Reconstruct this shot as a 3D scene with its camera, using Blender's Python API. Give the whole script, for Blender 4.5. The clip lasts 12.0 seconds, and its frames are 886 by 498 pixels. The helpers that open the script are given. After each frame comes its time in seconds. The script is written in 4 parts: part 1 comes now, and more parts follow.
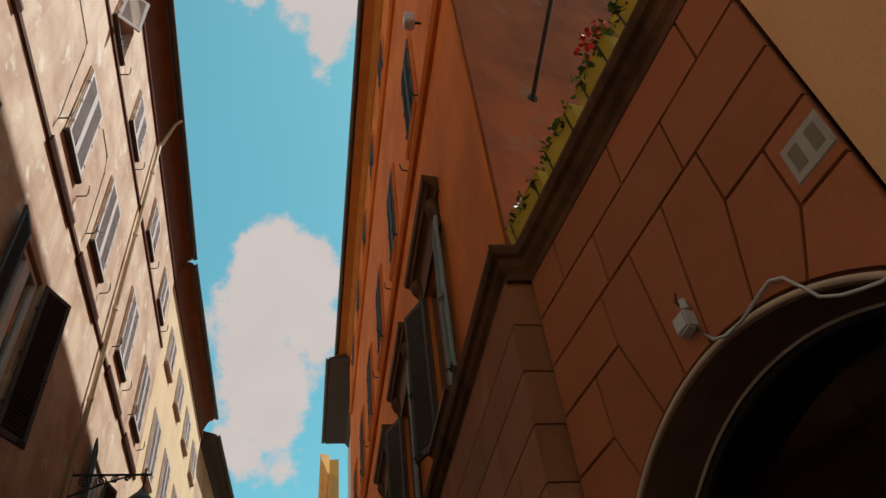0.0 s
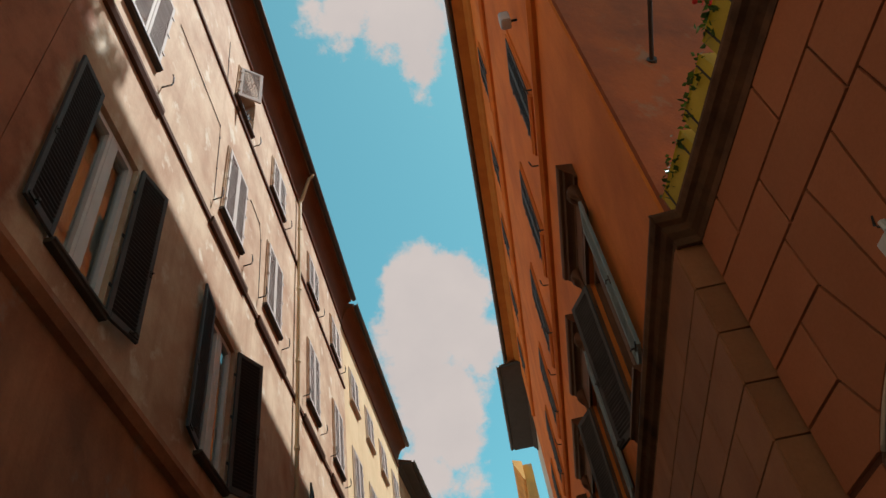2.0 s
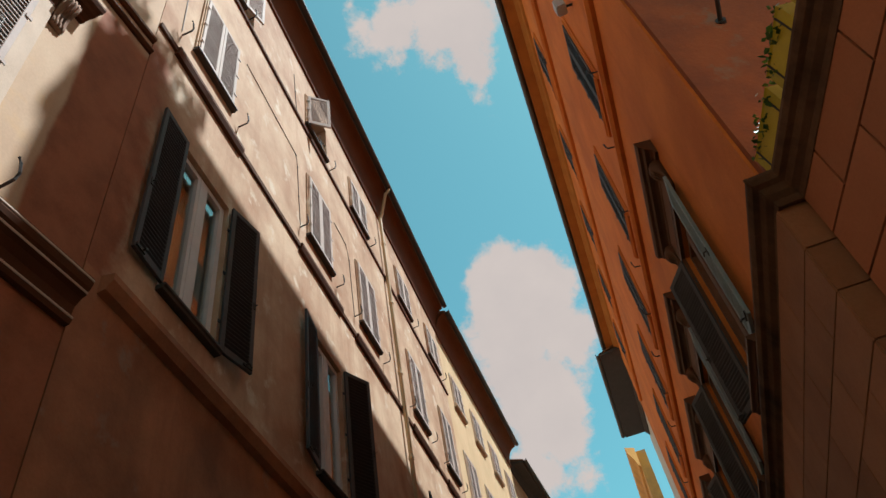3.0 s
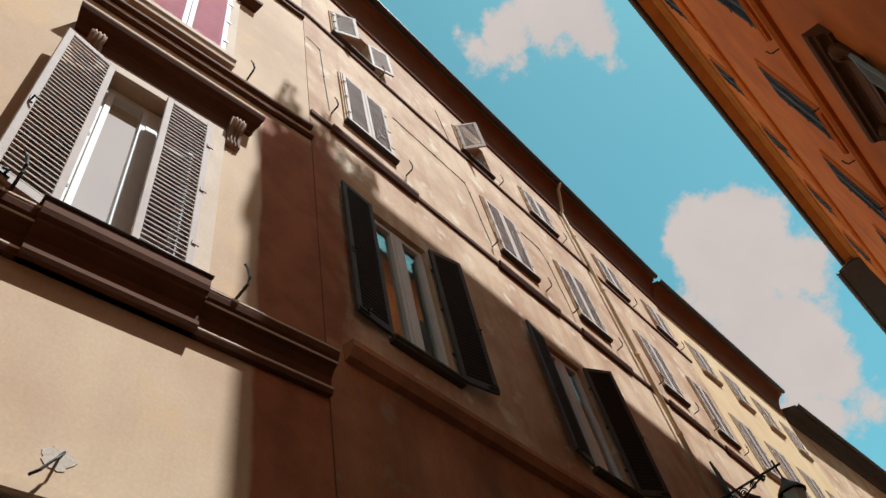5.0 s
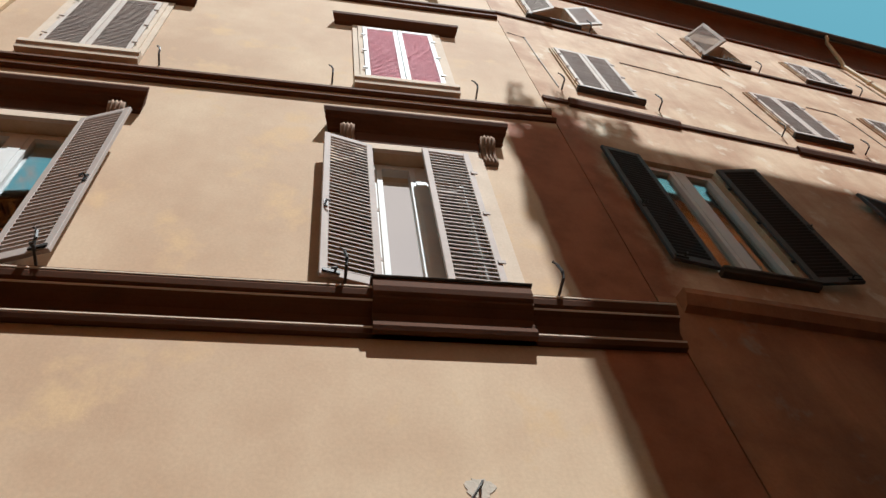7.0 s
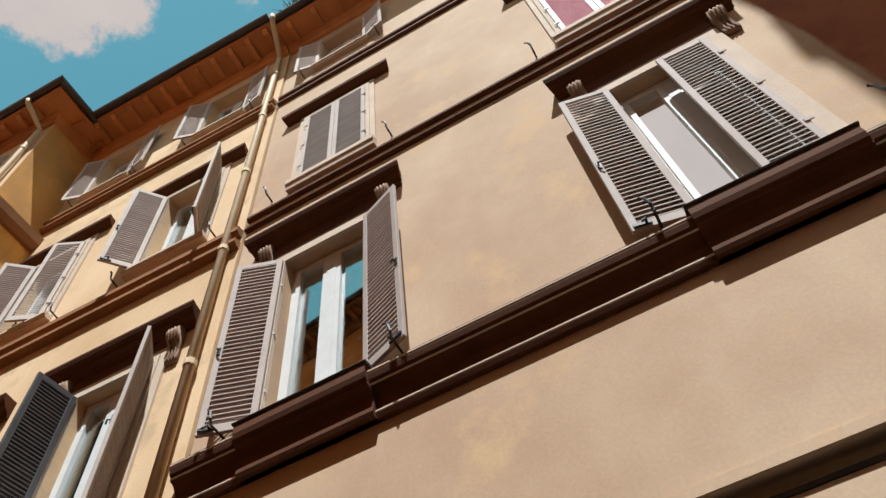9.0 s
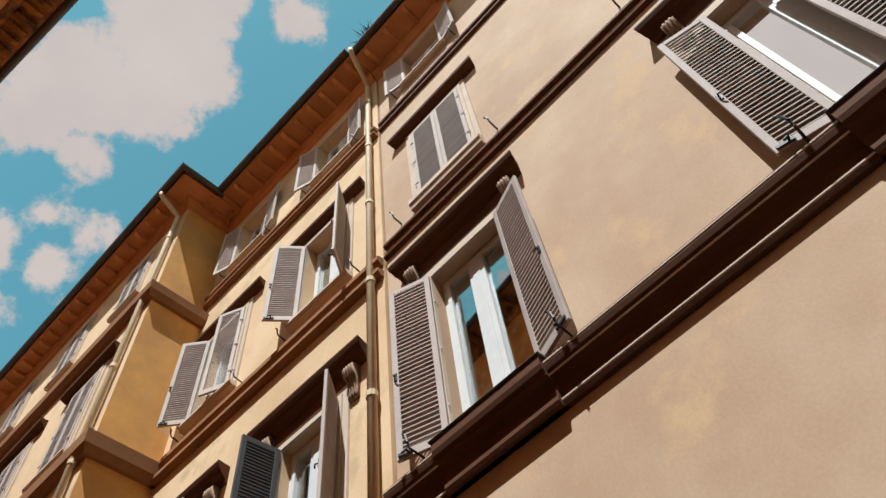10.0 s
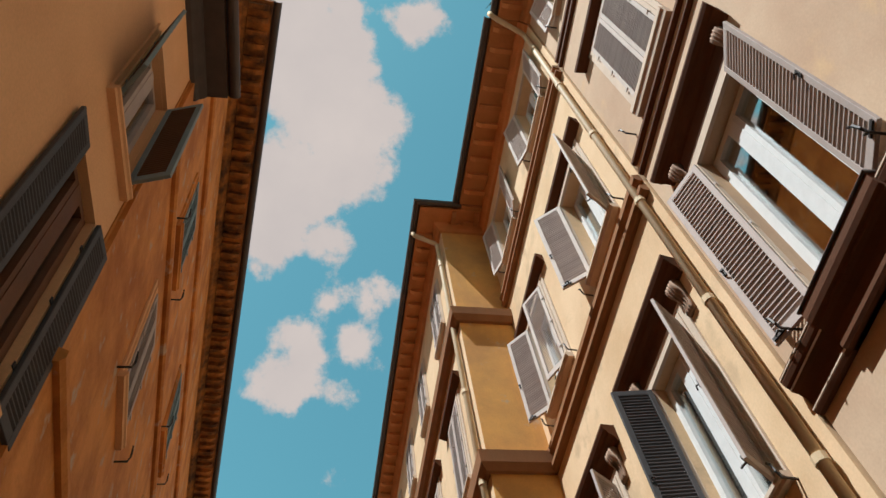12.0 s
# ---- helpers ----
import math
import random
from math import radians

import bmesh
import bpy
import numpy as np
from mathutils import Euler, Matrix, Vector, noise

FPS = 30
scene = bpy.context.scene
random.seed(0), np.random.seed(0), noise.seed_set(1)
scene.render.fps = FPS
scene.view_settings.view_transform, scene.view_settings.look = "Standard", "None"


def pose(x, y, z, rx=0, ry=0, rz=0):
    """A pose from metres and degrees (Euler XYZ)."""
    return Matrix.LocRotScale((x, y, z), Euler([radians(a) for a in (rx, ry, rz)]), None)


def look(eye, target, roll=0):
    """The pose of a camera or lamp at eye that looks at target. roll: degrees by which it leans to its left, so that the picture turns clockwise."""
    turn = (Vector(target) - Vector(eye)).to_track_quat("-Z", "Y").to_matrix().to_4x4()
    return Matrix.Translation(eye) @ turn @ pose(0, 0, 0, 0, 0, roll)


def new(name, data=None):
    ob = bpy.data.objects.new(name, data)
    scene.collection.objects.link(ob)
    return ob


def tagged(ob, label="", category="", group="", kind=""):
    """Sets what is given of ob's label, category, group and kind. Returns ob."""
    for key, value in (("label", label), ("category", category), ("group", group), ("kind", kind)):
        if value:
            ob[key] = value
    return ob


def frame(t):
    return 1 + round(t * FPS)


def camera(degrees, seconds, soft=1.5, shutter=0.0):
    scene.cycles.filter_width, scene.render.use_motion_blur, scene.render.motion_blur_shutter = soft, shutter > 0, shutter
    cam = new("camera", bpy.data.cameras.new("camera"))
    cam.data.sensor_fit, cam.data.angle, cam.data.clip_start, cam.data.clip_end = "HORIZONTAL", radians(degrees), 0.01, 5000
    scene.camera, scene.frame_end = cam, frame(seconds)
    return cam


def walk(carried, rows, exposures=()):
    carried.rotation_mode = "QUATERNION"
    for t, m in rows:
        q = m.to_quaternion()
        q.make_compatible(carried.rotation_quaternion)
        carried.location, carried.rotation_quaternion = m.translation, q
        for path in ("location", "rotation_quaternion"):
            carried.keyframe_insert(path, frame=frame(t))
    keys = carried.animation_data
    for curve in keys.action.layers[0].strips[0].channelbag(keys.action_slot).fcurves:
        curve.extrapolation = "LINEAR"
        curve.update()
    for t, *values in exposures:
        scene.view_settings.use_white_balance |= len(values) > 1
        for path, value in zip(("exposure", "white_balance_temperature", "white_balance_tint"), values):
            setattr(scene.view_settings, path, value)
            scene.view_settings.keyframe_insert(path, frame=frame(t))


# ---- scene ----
# camera: held in front of someone who turns to the left on the spot
def heading(x, y, z, yaw, pitch, roll):
    a, b = radians(yaw), radians(pitch)
    ahead = Vector((-math.sin(a) * math.cos(b), math.cos(a) * math.cos(b), math.sin(b)))
    return look(Vector((x, y, z)), Vector((x, y, z)) + ahead, roll)


cam = camera(61.72, 12.0)
# seconds, eye, then yaw to the left, pitch and roll
PATH = [
    (0.0, 0.440, 0.189, 1.708, -9.40, 44.15, -7.84),
    (0.5, 0.411, 0.189, 1.690, -6.52, 44.52, -8.27),
    (1.0, 0.363, 0.176, 1.677, -2.86, 44.97, -9.02),
    (1.5, 0.316, 0.157, 1.671, 1.26, 45.49, -10.23),
    (2.0, 0.257, 0.127, 1.662, 5.37, 46.10, -10.88),
    (2.5, 0.201, 0.090, 1.651, 9.71, 46.73, -11.60),
    (3.0, 0.159, 0.080, 1.654, 14.11, 47.44, -12.37),
    (3.2, 0.143, 0.075, 1.650, 15.98, 47.82, -12.76),
    (5.0, 0.017, 0.057, 1.597, 35.23, 51.69, -16.18),
    (5.5, -0.004, 0.026, 1.596, 42.77, 52.80, -15.47),
    (6.0, -0.010, 0.013, 1.593, 51.20, 54.13, -14.78),
    (6.5, -0.000, 0.000, 1.600, 60.94, 54.84, -13.55),
    (7.0, 0.010, -0.035, 1.599, 71.51, 55.31, -11.50),
    (7.2, 0.013, -0.049, 1.600, 75.56, 55.45, -10.79),
    (8.8, 0.022, -0.154, 1.729, 106.60, 56.71, -9.57),
    (9.0, 0.031, -0.162, 1.736, 110.53, 56.84, -9.40),
    (9.5, 0.082, -0.191, 1.745, 120.04, 57.20, -9.21),
    (10.0, 0.153, -0.235, 1.740, 128.42, 57.69, -9.73),
    (10.5, 0.235, -0.287, 1.735, 136.97, 57.62, -9.82),
    (11.0, 0.324, -0.301, 1.737, 144.84, 57.67, -10.80),
    (11.5, 0.397, -0.307, 1.743, 153.68, 57.65, -11.12),
    (12.0, 0.455, -0.299, 1.761, 163.45, 57.41, -11.47)]
walk(cam, [(row[0], heading(*row[1:])) for row in PATH], [(0.0, 0.69), (12.0, 0.69)])

# ---- light ----
SUN_WAY = Vector((1.0, 0.43, 2.15)).normalized()
sun = new("sun", bpy.data.lights.new("sun", "SUN"))
sun.data.energy, sun.data.angle, sun.data.color = 5.1, radians(0.6), (0.91, 1.0, 1.05)
sun.matrix_world = look(SUN_WAY * 60, (0, 0, 0))

CLOUDS_AHEAD = [
    (-0.114, 0.724, 0.680, 0.058), (-0.136, 0.761, 0.634, 0.061), (-0.068, 0.736, 0.674, 0.059), (-0.058, 0.776, 0.629, 0.043),
    (-0.130, 0.802, 0.583, 0.057), (-0.122, 0.835, 0.537, 0.049), (-0.149, 0.860, 0.489, 0.044), (-0.094, 0.874, 0.477, 0.026)]
CLOUDS_ABOVE = [
    (-0.145, 0.398, 0.906, 0.030), (-0.104, 0.414, 0.904, 0.042), (-0.042, 0.442, 0.896, 0.057), (-0.028, 0.493, 0.869, 0.031),
    (-0.044, 0.534, 0.844, 0.014)]
CLOUDS_BEHIND = [
    (0.036, -0.299, 0.954, 0.091), (-0.011, -0.378, 0.926, 0.074), (0.053, -0.455, 0.889, 0.070), (-0.036, -0.437, 0.899, 0.047),
    (-0.092, -0.248, 0.964, 0.034), (-0.006, -0.588, 0.809, 0.032), (0.022, -0.636, 0.772, 0.039), (0.041, -0.675, 0.737, 0.042),
    (-0.038, -0.634, 0.772, 0.031), (-0.059, -0.586, 0.808, 0.024), (0.085, -0.674, 0.734, 0.021), (-0.014, -0.754, 0.656, 0.010),
    (0.072, -0.507, 0.859, 0.049), (0.004, -0.516, 0.856, 0.029), (0.030, -0.673, 0.739, 0.031), (-0.035, -0.628, 0.778, 0.036),
    (-0.029, -0.680, 0.732, 0.028), (-0.044, -0.366, 0.929, 0.037)]

CLOUDS_ASIDE = [(0.56, 0.2, 0.80, 0.2), (0.80, 0.05, 0.60, 0.14), (0.70, -0.55, 0.45, 0.16), (0.9, 0.35, 0.25, 0.2)]


def make_sky():
    w = bpy.data.worlds.new("sky")
    scene.world = w
    w.use_nodes = True
    nt = w.node_tree
    nt.nodes.clear()
    N, K = nt.nodes.new, nt.links.new
    out, bg = N("ShaderNodeOutputWorld"), N("ShaderNodeBackground")
    sky = N("ShaderNodeTexSky")
    sky.sky_type, sky.sun_disc = "NISHITA", False
    sky.sun_elevation = math.asin(SUN_WAY.z)
    sky.sun_rotation = math.atan2(SUN_WAY.x, SUN_WAY.y)
    sky.air_density, sky.dust_density, sky.ozone_density = 1.0, 0.6, 1.0
    tint = N("ShaderNodeMix")
    tint.data_type, tint.blend_type = "RGBA", "MULTIPLY"
    tint.inputs[0].default_value = 1.0
    tint.inputs[7].default_value = SKY_TINT
    K(sky.outputs[0], tint.inputs[6])
    co = N("ShaderNodeTexCoord")

    def noise_node(scale, detail, rough):
        n = N("ShaderNodeTexNoise")
        n.inputs["Scale"].default_value, n.inputs["Detail"].default_value, n.inputs["Roughness"].default_value = scale, detail, rough
        K(co.outputs["Generated"], n.inputs["Vector"])
        return n

    def calc(op, a, b, c=None):
        n = N("ShaderNodeMath")
        n.operation = op
        for i, v in enumerate((a, b, c)):
            if v is None:
                continue
            if isinstance(v, (int, float)):
                n.inputs[i].default_value = v
            else:
                K(v, n.inputs[i])
        return n.outputs[0]

    best = None
    for x, y, z, r in CLOUDS_AHEAD + CLOUDS_ABOVE + CLOUDS_BEHIND + CLOUDS_ASIDE:
        d = N("ShaderNodeVectorMath")
        d.operation = "DISTANCE"
        K(co.outputs["Generated"], d.inputs[0])
        d.inputs[1].default_value = (x, y, z)
        v = calc("MULTIPLY_ADD", d.outputs["Value"], -1.0, r)
        best = v if best is None else calc("SMOOTH_MAX", best, v, 0.012)
    wide, fine = noise_node(8.0, 3.0, 0.5), noise_node(26.0, 8.0, 0.66)
    wob = calc("MULTIPLY_ADD", fine.outputs[0], 0.085, -0.0425)
    wob = calc("ADD", wob, calc("MULTIPLY_ADD", wide.outputs[0], 0.10, -0.05))
    edge = calc("ADD", best, wob)
    # unseen clouds added over the roofs to both sides of the street, to whiten the fill light
    part_sky = N("ShaderNodeSeparateXYZ")
    K(co.outputs["Generated"], part_sky.inputs[0])
    aside = calc("SUBTRACT", calc("ABSOLUTE", part_sky.outputs[0], 0.0), 0.42)
    field = noise_node(3.2, 6.0, 0.6)
    more = calc("MINIMUM", calc("MULTIPLY_ADD", field.outputs[0], 0.6, -0.27), aside)
    edge = calc("MAXIMUM", edge, more)
    ramp = N("ShaderNodeMapRange")
    ramp.interpolation_type = "SMOOTHSTEP"
    ramp.inputs["From Min"].default_value, ramp.inputs["From Max"].default_value = -0.008, 0.016
    K(edge, ramp.inputs["Value"])
    body = noise_node(9.0, 5.0, 0.55)
    tone = N("ShaderNodeMix")
    tone.data_type = "RGBA"
    K(body.outputs[0], tone.inputs[0])
    tone.inputs[6].default_value, tone.inputs[7].default_value = CLOUD_SHADE, CLOUD_LIGHT
    mix = N("ShaderNodeMix")
    mix.data_type = "RGBA"
    K(ramp.outputs[0], mix.inputs[0])
    K(tint.outputs[2], mix.inputs[6])
    K(tone.outputs[2], mix.inputs[7])
    K(mix.outputs[2], bg.inputs["Color"])
    bg.inputs["Strength"].default_value = 0.1
    K(bg.outputs[0], out.inputs[0])


SKY_TINT = (0.68, 1.33, 0.97, 1)
CLOUD_SHADE, CLOUD_LIGHT = (3.3, 3.0, 2.95, 1), (4.3, 3.8, 3.55, 1)
make_sky()


# ---- materials ----
def material(name, base, second=None, rough=0.85, metal=0.0, grain=60.0, patch=1.3, bump=0.15, amount=0.5, streak=0.0, jitter=0.0, stain=None, stain_at=0.62, corner=None):
    m = bpy.data.materials.new(name)
    m.use_nodes = True
    nt = m.node_tree
    N, K = nt.nodes.new, nt.links.new
    bsdf = nt.nodes["Principled BSDF"]
    bsdf.inputs["Roughness"].default_value, bsdf.inputs["Metallic"].default_value = rough, metal
    bsdf.inputs["Specular IOR Level"].default_value = 0.5 if metal or rough < 0.5 else 0.15
    geo = N("ShaderNodeNewGeometry")

    def tex(scale, detail=6.0, stretch=None):
        n = N("ShaderNodeTexNoise")
        n.inputs["Scale"].default_value, n.inputs["Detail"].default_value, n.inputs["Roughness"].default_value = scale, detail, 0.6
        if stretch:
            mp = N("ShaderNodeMapping")
            mp.inputs["Scale"].default_value = stretch
            K(geo.outputs["Position"], mp.inputs["Vector"])
            K(mp.outputs[0], n.inputs["Vector"])
        else:
            K(geo.outputs["Position"], n.inputs["Vector"])
        return n

    def mixed(fac, a, b, lo, hi):
        r = N("ShaderNodeMapRange")
        r.inputs["From Min"].default_value, r.inputs["From Max"].default_value = lo, hi
        K(fac, r.inputs["Value"])
        x = N("ShaderNodeMix")
        x.data_type = "RGBA"
        K(r.outputs[0], x.inputs[0])
        for sock, v in ((x.inputs[6], a), (x.inputs[7], b)):
            if isinstance(v, tuple):
                sock.default_value = (*v, 1)
            else:
                K(v, sock)
        return x.outputs[2]

    second = second or tuple(c * 0.75 for c in base)
    big = tex(patch)
    col = mixed(big.outputs[0], base, tuple(a + (b - a) * amount for a, b in zip(base, second)), 0.38, 0.66)
    if streak:
        run = tex(1.0, 5.0, (2.6, 2.6, 0.22))
        col = mixed(run.outputs[0], col, second, 0.52, 0.52 + 0.3 / streak)
    if stain:
        sp = tex(patch * 2.3, 9.0)
        col = mixed(sp.outputs[0], col, stain, stain_at, stain_at + 0.1)
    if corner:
        # a browner zone beside the house corner, with a ragged edge: its colour, its bounds in y and its top
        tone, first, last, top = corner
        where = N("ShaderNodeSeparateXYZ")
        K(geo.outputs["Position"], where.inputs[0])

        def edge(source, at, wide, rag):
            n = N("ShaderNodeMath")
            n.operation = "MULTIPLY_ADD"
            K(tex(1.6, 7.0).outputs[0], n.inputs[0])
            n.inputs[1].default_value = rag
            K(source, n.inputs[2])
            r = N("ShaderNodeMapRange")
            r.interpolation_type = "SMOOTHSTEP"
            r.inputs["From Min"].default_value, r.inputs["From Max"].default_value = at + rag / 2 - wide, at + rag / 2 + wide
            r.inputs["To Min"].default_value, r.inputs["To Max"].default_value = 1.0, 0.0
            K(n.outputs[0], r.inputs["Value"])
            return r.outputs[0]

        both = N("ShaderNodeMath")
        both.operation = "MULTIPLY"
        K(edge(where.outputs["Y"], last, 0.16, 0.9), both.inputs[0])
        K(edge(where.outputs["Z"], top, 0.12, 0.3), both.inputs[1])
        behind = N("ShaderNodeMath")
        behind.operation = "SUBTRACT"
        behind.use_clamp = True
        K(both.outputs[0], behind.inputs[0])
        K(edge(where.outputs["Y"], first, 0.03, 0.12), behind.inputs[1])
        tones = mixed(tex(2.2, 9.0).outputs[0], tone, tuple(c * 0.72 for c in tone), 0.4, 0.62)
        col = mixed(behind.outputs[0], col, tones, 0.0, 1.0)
    fine = tex(grain, 4.0)
    sh = N("ShaderNodeMix")
    sh.data_type, sh.blend_type = "RGBA", "MULTIPLY"
    sh.inputs[0].default_value = 1.0
    K(col, sh.inputs[6])
    gr = N("ShaderNodeMapRange")
    gr.inputs["From Min"].default_value, gr.inputs["From Max"].default_value = 0.3, 0.7
    gr.inputs["To Min"].default_value, gr.inputs["To Max"].default_value = 0.94, 1.04
    K(fine.outputs[0], gr.inputs["Value"])
    K(gr.outputs[0], sh.inputs[7])
    last = sh.outputs[2]
    if jitter:
        oi = N("ShaderNodeObjectInfo")
        jr = N("ShaderNodeMapRange")
        jr.inputs["To Min"].default_value, jr.inputs["To Max"].default_value = 1 - jitter, 1 + jitter * 0.5
        K(oi.outputs["Random"], jr.inputs["Value"])
        j = N("ShaderNodeMix")
        j.data_type, j.blend_type = "RGBA", "MULTIPLY"
        j.inputs[0].default_value = 1.0
        K(last, j.inputs[6])
        K(jr.outputs[0], j.inputs[7])
        last = j.outputs[2]
    K(last, bsdf.inputs["Base Color"])
    if bump:
        b = N("ShaderNodeBump")
        b.inputs["Strength"].default_value, b.inputs["Distance"].default_value = bump, 0.02
        mid = tex(grain * 0.22, 6.0)
        add = N("ShaderNodeMath")
        K(fine.outputs[0], add.inputs[0])
        K(mid.outputs[0], add.inputs[1])
        K(add.outputs[0], b.inputs["Height"])
        K(b.outputs[0], bsdf.inputs["Normal"])
    return m


def glass_material(name, gloss):
    m = bpy.data.materials.new(name)
    m.use_nodes = True
    nt = m.node_tree
    nt.nodes.clear()
    N, K = nt.nodes.new, nt.links.new
    out, mix, gl, tr = N("ShaderNodeOutputMaterial"), N("ShaderNodeMixShader"), N("ShaderNodeBsdfGlossy"), N("ShaderNodeBsdfTransparent")
    gl.inputs["Roughness"].default_value = 0.015
    gl.inputs["Color"].default_value = (0.98, 0.99, 0.99, 1)
    tr.inputs["Color"].default_value = (0.75, 0.8, 0.78, 1)
    mix.inputs[0].default_value = gloss
    K(tr.outputs[0], mix.inputs[1])
    K(gl.outputs[0], mix.inputs[2])
    K(mix.outputs[0], out.inputs[0])
    return m


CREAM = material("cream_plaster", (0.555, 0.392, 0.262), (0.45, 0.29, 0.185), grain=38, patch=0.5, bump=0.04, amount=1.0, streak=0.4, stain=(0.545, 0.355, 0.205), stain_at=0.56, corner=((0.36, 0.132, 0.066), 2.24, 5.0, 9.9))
# trim brown is deepened so that it carries the mouldings' own shade
CREAM_TRIM = material("brown_shaded_trim", (0.112, 0.042, 0.018), (0.07, 0.026, 0.011), grain=45, patch=1.4, bump=0.1, streak=0.5)
STONE_TRIM = material("travertine_trim", (0.60, 0.47, 0.36), (0.46, 0.34, 0.25), grain=50, patch=2.0, bump=0.12, streak=0.4)
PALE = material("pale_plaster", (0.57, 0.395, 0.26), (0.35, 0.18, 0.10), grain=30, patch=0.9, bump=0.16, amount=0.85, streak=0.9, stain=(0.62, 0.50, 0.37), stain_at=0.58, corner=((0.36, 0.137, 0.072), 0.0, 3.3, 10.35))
BROWN = material("brown_plaster", (0.44, 0.185, 0.09), (0.23, 0.10, 0.055), grain=30, patch=0.9, bump=0.18, amount=1.0, streak=0.8, stain=(0.30, 0.20, 0.14), stain_at=0.6)
YCREAM = material("yellow_cream_plaster", (0.72, 0.505, 0.31), (0.59, 0.385, 0.215), grain=38, patch=0.6, bump=0.06, amount=1.0, streak=0.5, stain=(0.55, 0.38, 0.23), stain_at=0.56)
YELLOW = material("yellow_plaster", (0.63, 0.45, 0.26), (0.48, 0.31, 0.16), grain=38, patch=0.8, bump=0.12, streak=0.5)
ORANGE = material("orange_plaster", (0.70, 0.21, 0.042), (0.50, 0.13, 0.026), grain=34, patch=0.7, bump=0.14, amount=0.8, streak=0.7)
RED = material("red_rough_plaster", (0.35, 0.095, 0.032), (0.20, 0.062, 0.03), grain=26, patch=1.2, bump=0.3, amount=1.0, streak=0.5, stain=(0.27, 0.13, 0.075), stain_at=0.6)
BRICKRED = material("terracotta_paint", (0.42, 0.148, 0.068), (0.33, 0.108, 0.048), grain=44, patch=1.1, bump=0.1, jitter=0.12)
JOINT = material("dark_joint", (0.13, 0.05, 0.03), rough=0.95, patch=3)
BASE = material("weathered_base_stone", (0.36, 0.15, 0.068), (0.24, 0.095, 0.044), grain=40, patch=1.4, bump=0.2, streak=0.6, jitter=0.15)
BEIGE = material("beige_plaster", (0.80, 0.45, 0.225), (0.66, 0.34, 0.16), grain=40, patch=0.9, bump=0.1, streak=0.4)
RUSTY = material("rusty_old_plaster", (0.68, 0.27, 0.07), (0.42, 0.14, 0.034), grain=26, patch=1.3, bump=0.25, amount=1.0, streak=1.0, stain=(0.50, 0.36, 0.24), stain_at=0.58)
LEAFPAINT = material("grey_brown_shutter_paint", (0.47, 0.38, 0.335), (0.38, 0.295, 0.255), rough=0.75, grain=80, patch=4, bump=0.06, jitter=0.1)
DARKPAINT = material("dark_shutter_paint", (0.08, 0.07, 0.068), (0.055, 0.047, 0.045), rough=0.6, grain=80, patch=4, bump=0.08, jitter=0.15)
DARKSLAT = material("black_brown_slat_paint", (0.035, 0.029, 0.028), (0.022, 0.018, 0.018), rough=0.6, grain=80, patch=4, bump=0.08)
WHITEPAINT = material("white_window_paint", (0.64, 0.625, 0.60), (0.54, 0.52, 0.49), rough=0.6, grain=90, patch=5, bump=0.04)
BROWNWOOD = material("brown_window_wood", (0.15, 0.065, 0.032), (0.10, 0.045, 0.022), rough=0.6, grain=70, patch=4, bump=0.1)
PINK = material("pink_blind", (0.90, 0.40, 0.46), (0.82, 0.33, 0.39), rough=0.7, grain=90, patch=4, bump=0.05)
SOFFIT = material("eave_wood", (0.64, 0.265, 0.10), (0.42, 0.165, 0.062), rough=0.8, grain=60, patch=2.5, bump=0.2, jitter=0.2)
GUTTER = material("dark_gutter_metal", (0.075, 0.06, 0.055), (0.12, 0.085, 0.06), rough=0.5, metal=0.6, grain=60, patch=3, bump=0.05)
PIPE = material("painted_drainpipe", (0.62, 0.46, 0.28), (0.48, 0.33, 0.2), rough=0.6, grain=60, patch=3, bump=0.05)
IRON = material("black_iron", (0.035, 0.03, 0.028), (0.07, 0.045, 0.03), rough=0.6, metal=0.5, grain=90, patch=6, bump=0.08)
TILE = material("roof_tile", (0.36, 0.19, 0.11), (0.24, 0.14, 0.09), grain=50, patch=3, bump=0.2, jitter=0.25)
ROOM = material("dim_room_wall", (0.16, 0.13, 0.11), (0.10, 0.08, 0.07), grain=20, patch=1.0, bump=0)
CURTAIN = material("white_curtain", (0.75, 0.74, 0.72), (0.62, 0.62, 0.62), grain=60, patch=3, bump=0.1)
COBBLE = material("grey_cobbles", (0.10, 0.095, 0.09), (0.06, 0.058, 0.055), grain=30, patch=6, bump=0.4)
WHITEPLASTIC = material("white_plastic", (0.52, 0.51, 0.50), (0.42, 0.41, 0.4), rough=0.4, grain=90, patch=6, bump=0.02)
MARBLE = material("worn_marble", (0.40, 0.36, 0.33), (0.27, 0.24, 0.21), rough=0.6, grain=50, patch=9, bump=0.08)
OLIVE = material("mustard_planter_paint", (0.52, 0.37, 0.03), (0.38, 0.27, 0.02), rough=0.55, grain=70, patch=4, bump=0.05, jitter=0.12)
LEAF = material("leaf_green", (0.05, 0.10, 0.025), (0.09, 0.12, 0.03), rough=0.6, grain=60, patch=20, bump=0)
PETAL = material("red_petal", (0.45, 0.02, 0.03), (0.6, 0.05, 0.05), rough=0.6, grain=60, patch=20, bump=0)
OCHRE = material("ochre_plaster", (0.72, 0.36, 0.10), (0.52, 0.26, 0.09), grain=36, patch=1.0, bump=0.08, amount=1.0, streak=1.0, stain=(0.50, 0.36, 0.25), stain_at=0.62)
